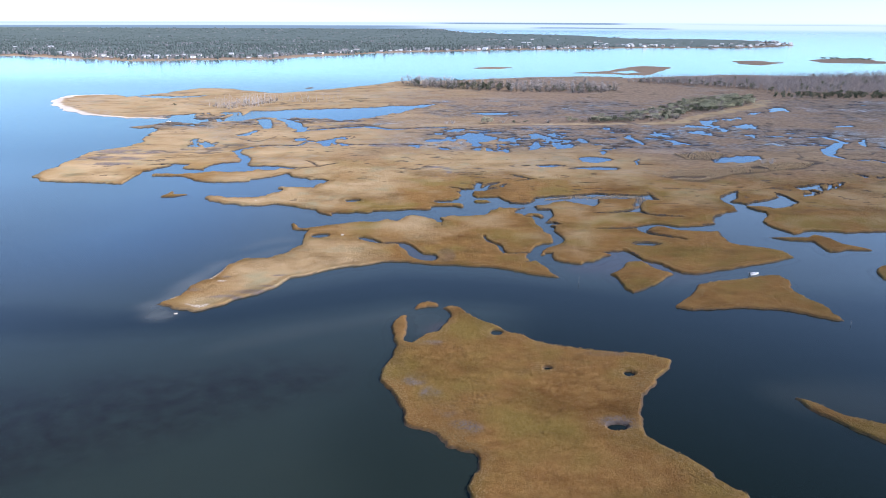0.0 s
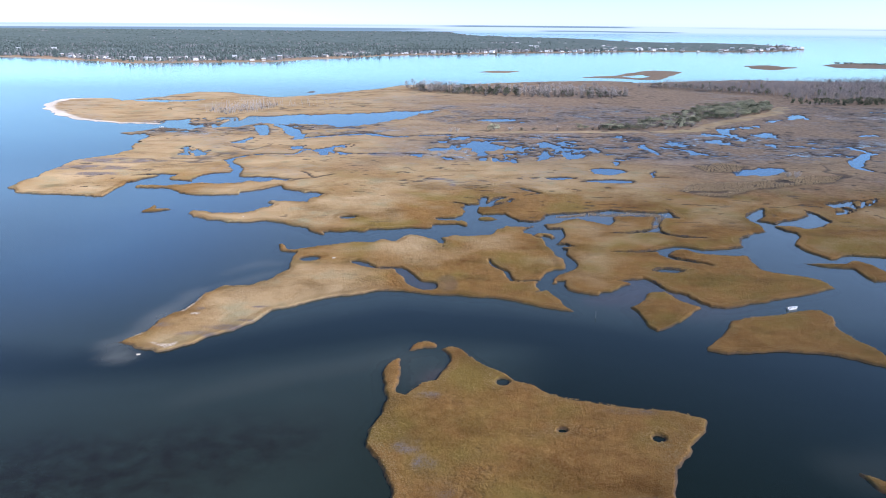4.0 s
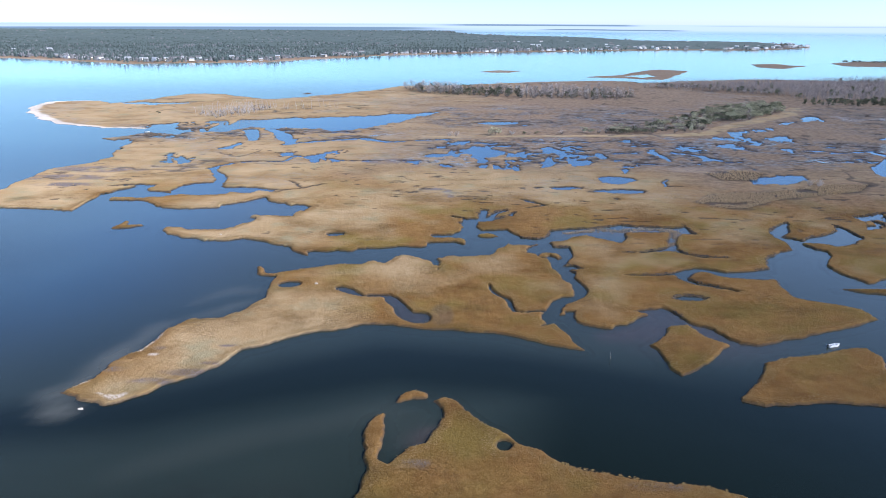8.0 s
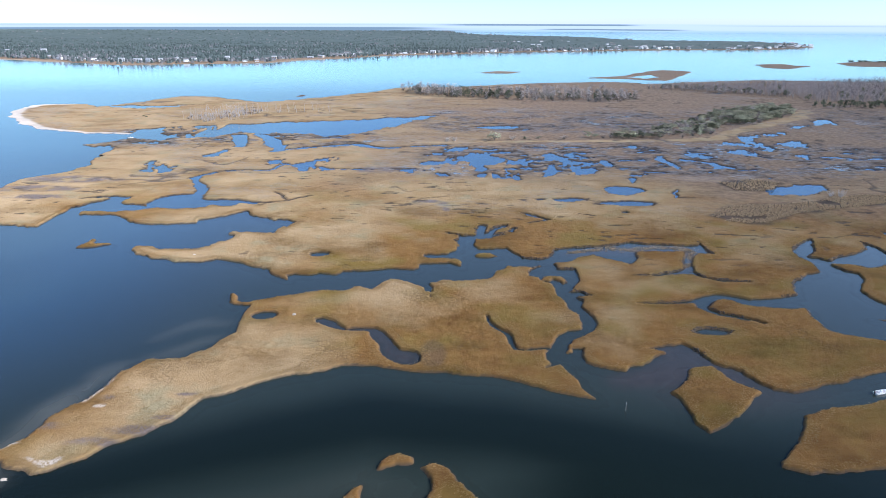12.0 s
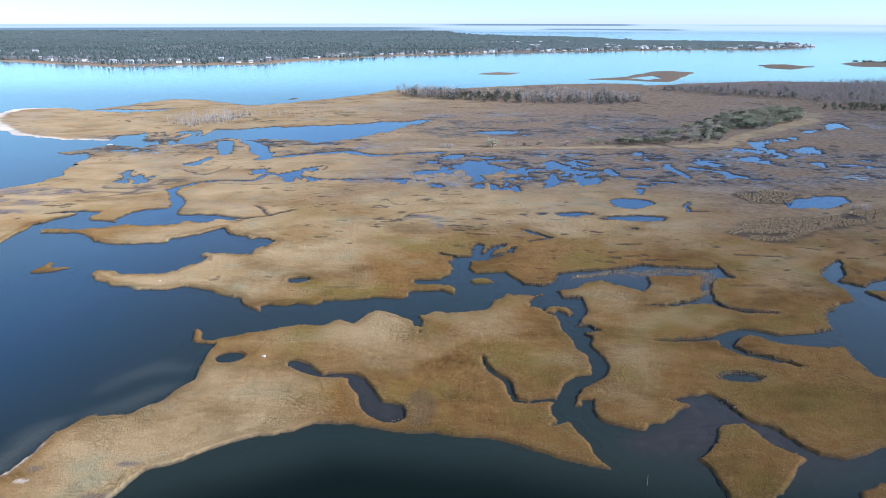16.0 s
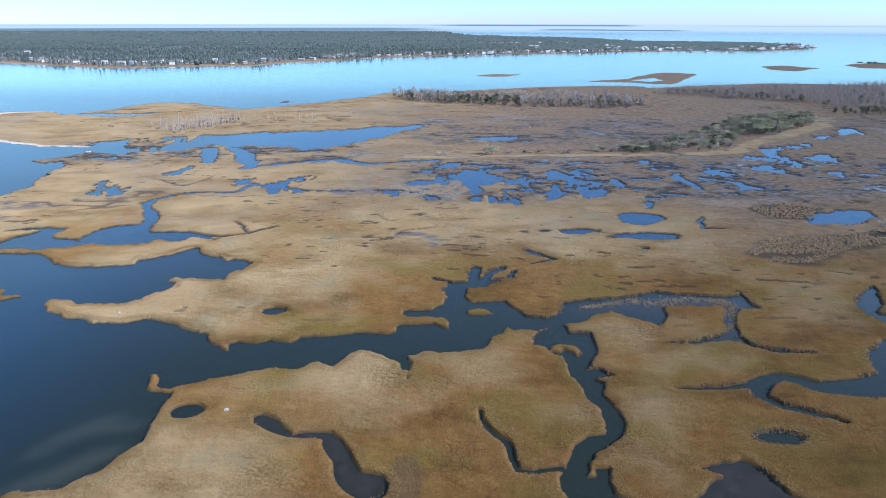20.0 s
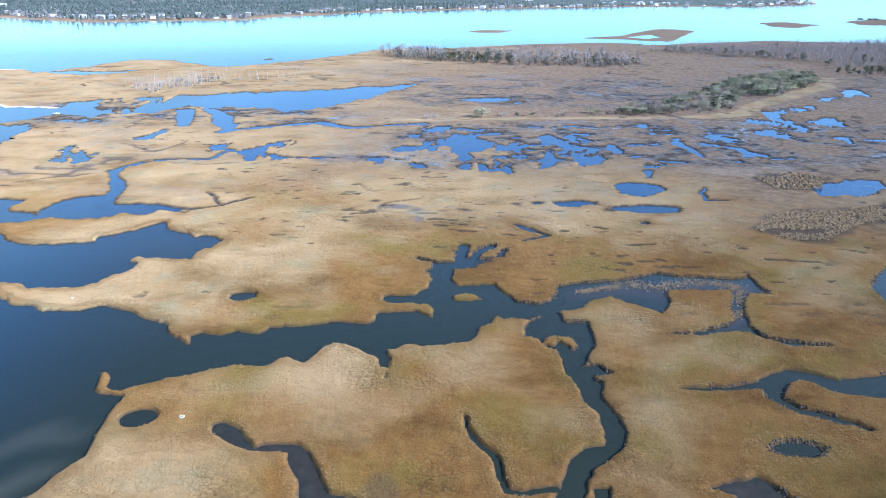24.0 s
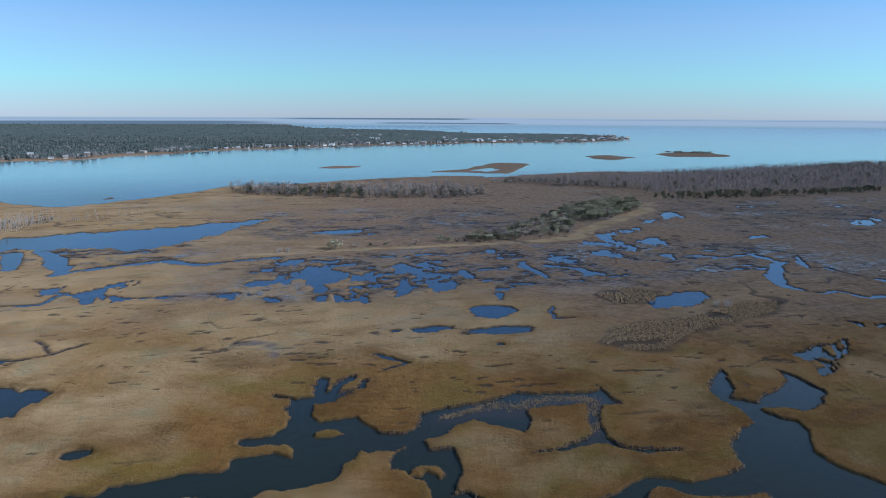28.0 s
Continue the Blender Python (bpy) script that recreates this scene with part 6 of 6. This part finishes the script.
# ---- houses on the far shore ----
def house(width, depth, storeys, wall_mat, roof_mat, label):
    root = new("house")
    h = 2.9 * storeys
    lift = 2.2
    w = Build()
    w.box(-width / 2, width / 2, -depth / 2, depth / 2, lift, lift + h)
    part("wall", w, wall_mat, root)
    r = Build()
    e, rise = 0.6, depth * 0.34
    x0, x1, y0, y1, z0 = -width / 2 - e, width / 2 + e, -depth / 2 - e, depth / 2 + e, lift + h
    r.add([(x0, y0, z0 - 0.1), (x1, y0, z0 - 0.1), (x1, y1, z0 - 0.1), (x0, y1, z0 - 0.1), (x0, 0, z0 + rise), (x1, 0, z0 + rise)],
          [(0, 1, 5, 4), (2, 3, 4, 5), (1, 2, 5), (3, 0, 4), (3, 2, 1, 0)])
    part("roof", r, roof_mat, root)
    for px in (-width / 2 + 0.4, 0, width / 2 - 0.4):
        for py in (-depth / 2 + 0.4, depth / 2 - 0.4):
            p = Build()
            p.box(px - 0.2, px + 0.2, py - 0.2, py + 0.2, -1.0, lift)
            part("piling", p, DECK_WOOD, root)
    for s in range(storeys):
        n = max(2, int(width // 3.2))
        for k in range(n):
            cx = -width / 2 + width * (k + 0.5) / n
            g = Build()
            g.box(cx - 0.6, cx + 0.6, -depth / 2 - 0.06, -depth / 2 + 0.02, lift + 0.8 + 2.9 * s, lift + 2.2 + 2.9 * s)
            part("window", g, GLASS, root)
    p = Build()
    p.box(-width / 2, width / 2, -depth / 2 - 2.6, -depth / 2 - 0.08, lift - 0.25, lift)
    p.box(-width / 2, width / 2, -depth / 2 - 2.6, -depth / 2 - 2.5, lift, lift + 1.0)
    part("porch", p, WHITE_PAINT, root)
    return tagged(root, label, "house", "houses along the far shore")


models = [house(13, 10, 2, WHITE_PAINT, ROOF_LIGHT, "white two-storey house on pilings with a pale roof"),
          house(11, 9, 1, WHITE_PAINT, ROOF_DARK, "white single-storey house on pilings with a grey roof"),
          house(16, 11, 2, WHITE_PAINT, ROOF_DARK, "large white two-storey house with a grey roof"),
          house(12, 9, 1, GREY_PAINT, ROOF_LIGHT, "grey single-storey house with a pale metal roof"),
          house(13, 9, 2, TAN_PAINT, ROOF_LIGHT, "tan two-storey house with a pale roof")]
for k, (hx, hy) in enumerate(HOMES):
    fx, fy, fz = fold(np.float64(hx), np.float64(hy))
    m = pose(float(fx), float(fy), float(fz) + 0.9, 0, 0, rnd.uniform(-35, 35)) @ Matrix.Diagonal((rnd.uniform(0.7, 1.25), rnd.uniform(0.7, 1.1), rnd.uniform(0.6, 0.95), 1))
    j = k if k < len(models) else rnd.choice((0, 1, 1, 2, 3, 0, 4))
    if k < len(models):
        models[k].matrix_basis = m
    else:
        copy_thing(models[j], m).matrix_basis = m


def dock(length):
    root = new("dock")
    d = Build()
    d.box(-0.9, 0.9, -length, 0, 1.2, 1.4)
    d.box(-2.5, 2.5, -length - 4, -length, 1.2, 1.4)
    part("deck", d, DECK_WOOD, root)
    for k in range(int(length // 8) + 1):
        for sx in (-0.8, 0.8):
            p = Build()
            p.tube([(sx, -8 * k, -3), (sx, -8 * k, 1.9)], [0.16, 0.14], 6)
            part("pile", p, DECK_WOOD, root)
    return tagged(root, "long wooden dock on piles reaching from the far shore", "dock", "docks on the far shore")


piers = [dock(40), dock(60)]
for k, (hx, hy) in enumerate([(-1000, 1895), (-880, 1830), (-700, 1775), (-560, 1815), (-350, 2005), (-160, 2235), (-20, 2330), (70, 2390), (150, 2450), (250, 2500), (350, 2540), (440, 2575), (830, 2703), (950, 2712)]):
    fx, fy, fz = fold(np.float64(hx), np.float64(hy))
    m = pose(float(fx), float(fy), float(fz), 0, 0, rnd.uniform(-15, 15))
    if k < 2:
        piers[k].matrix_basis = m
    else:
        copy_thing(piers[k % 2], m)


# ---- boats, markers and flotsam ----
def skiff(length, label):
    root = new("skiff")
    hull, n = Build(), 9
    rings = []
    for k in range(n):
        t = k / (n - 1)
        w = 0.95 * (1 - max(0, (t - 0.45) / 0.55) ** 2.2) + 0.02
        sheer = 0.62 + 0.28 * t * t
        keel = -0.18 + 0.42 * max(0, (t - 0.6) / 0.4) ** 2
        x = (t - 0.5) * length
        rings.append([(x, -w, sheer), (x, -w * 0.86, 0.05 + keel * 0.4 + 0.1), (x, 0, keel), (x, w * 0.86, 0.05 + keel * 0.4 + 0.1), (x, w, sheer)])
    faces = [(k * 5 + j, (k + 1) * 5 + j, (k + 1) * 5 + j + 1, k * 5 + j + 1) for k in range(n - 1) for j in range(4)]
    hull.add([p for r in rings for p in r], faces + [(0, 1, 2, 3, 4)])
    part("hull", hull, GELCOAT, root)
    dk = Build()
    inner = [(r[0][0], r[0][1] * 0.88, 0.30 if 0 < k < 6 else r[0][2] - 0.03) for k, r in enumerate(rings)]
    dk.add([p for q in inner for p in ((q[0], q[1], q[2]), (q[0], -q[1], q[2]))], [(2 * k, 2 * k + 2, 2 * k + 3, 2 * k + 1) for k in range(n - 1)])
    part("deck", dk, GELCOAT, root)
    gw = Build()
    for side in (0, 4):
        gw.tube([Vector(r[side]) for r in rings], [0.06] * n, 4)
    part("gunwale", gw, GELCOAT, root)
    c = Build()
    c.add([(-0.45, -0.4, 0.3), (0.35, -0.4, 0.3), (0.35, 0.4, 0.3), (-0.45, 0.4, 0.3), (-0.35, -0.36, 1.2), (0.05, -0.36, 1.2), (0.05, 0.36, 1.2), (-0.35, 0.36, 1.2)],
          [(0, 1, 5, 4), (1, 2, 6, 5), (2, 3, 7, 6), (3, 0, 4, 7), (4, 5, 6, 7)])
    part("console", c, GELCOAT, root)
    s = Build()
    s.box(-1.2, -0.7, -0.5, 0.5, 0.3, 0.75)
    part("seat", s, GELCOAT, root)
    mo = Build()
    mo.box(-length / 2 - 0.55, -length / 2 - 0.08, -0.2, 0.2, 0.55, 1.15)
    mo.box(-length / 2 - 0.4, -length / 2 - 0.2, -0.08, 0.08, -0.4, 0.55)
    part("outboard_motor", mo, BLACK, root)
    return tagged(root, label, "boat", "small white boats")


boat = skiff(5.2, "small white skiff moored in the tidal creek")
boat.matrix_basis = pose(128.4, 278.0, 0.0, 0, 0, 18) @ Matrix.Scale(0.85, 4)
copy_thing(boat, pose(-276, 724, 0.0, 0, 0, 8))
copy_thing(boat, pose(391, 574, 0.0, 0, 0, 0))


def channel_post(x, y, height, board):
    root = new("channel_marker")
    p = Build()
    p.tube([(0, 0, -3.5), (0.02, 0, height)], [0.07, 0.055], 8)
    part("post", p, DECK_WOOD, root)
    if board:
        b = Build()
        b.box(-0.3, 0.3, -0.16, -0.11, height - 0.75, height - 0.1)
        part("board", b, WHITE_PAINT, root)
    root.matrix_basis = pose(x, y, 0)
    return tagged(root, "pale wooden post standing in the channel", "channel marker", "channel markers")


channel_post(54.1, 267.3, 2.6, False)
channel_post(140.4, 226.7, 1.6, False)


def float_ring(x, y, z, r):
    root = new("foam_float")
    b = Build()
    pts = [(math.cos(a) * r, math.sin(a) * r, 0.0) for a in np.linspace(0, 2 * math.pi, 15)]
    b.tube([Vector(p) for p in pts], [0.3 * r] * 15, 7, False)
    part("ring", b, FOAM, root, smooth=True)
    d = Build()
    d.tube([(0, 0, -0.1), (0, 0, 0.06)], [r * 0.85, r * 0.8], 12)
    part("centre", d, RUST, root, "tan worn centre")
    root.matrix_basis = pose(x, y, z)
    return tagged(root, "round white foam float stranded on the marsh grass", "float", "stranded floats")


float_ring(-48.3, 329.6, 0.78, 0.55)
float_ring(-106.6, 396.4, 0.72, 0.4)

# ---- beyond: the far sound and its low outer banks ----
# a glowing sheet: haze is painted into its water and land colours
m_far, nt, b = material("painted hazy distance")
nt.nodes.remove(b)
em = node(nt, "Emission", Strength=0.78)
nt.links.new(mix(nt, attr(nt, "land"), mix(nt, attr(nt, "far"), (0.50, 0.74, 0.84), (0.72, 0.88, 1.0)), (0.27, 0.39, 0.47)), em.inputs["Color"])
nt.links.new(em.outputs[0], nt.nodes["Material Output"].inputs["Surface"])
rings = np.geomspace(6440, 21000, 60)
angles = np.linspace(-math.pi, math.pi, 721)
RR, AA = np.meshgrid(rings, angles[::-1])
BX, BY, BZ = fold(EYE_X + RR * np.sin(AA), EYE_Y + RR * np.cos(AA))
deg = np.degrees(AA)
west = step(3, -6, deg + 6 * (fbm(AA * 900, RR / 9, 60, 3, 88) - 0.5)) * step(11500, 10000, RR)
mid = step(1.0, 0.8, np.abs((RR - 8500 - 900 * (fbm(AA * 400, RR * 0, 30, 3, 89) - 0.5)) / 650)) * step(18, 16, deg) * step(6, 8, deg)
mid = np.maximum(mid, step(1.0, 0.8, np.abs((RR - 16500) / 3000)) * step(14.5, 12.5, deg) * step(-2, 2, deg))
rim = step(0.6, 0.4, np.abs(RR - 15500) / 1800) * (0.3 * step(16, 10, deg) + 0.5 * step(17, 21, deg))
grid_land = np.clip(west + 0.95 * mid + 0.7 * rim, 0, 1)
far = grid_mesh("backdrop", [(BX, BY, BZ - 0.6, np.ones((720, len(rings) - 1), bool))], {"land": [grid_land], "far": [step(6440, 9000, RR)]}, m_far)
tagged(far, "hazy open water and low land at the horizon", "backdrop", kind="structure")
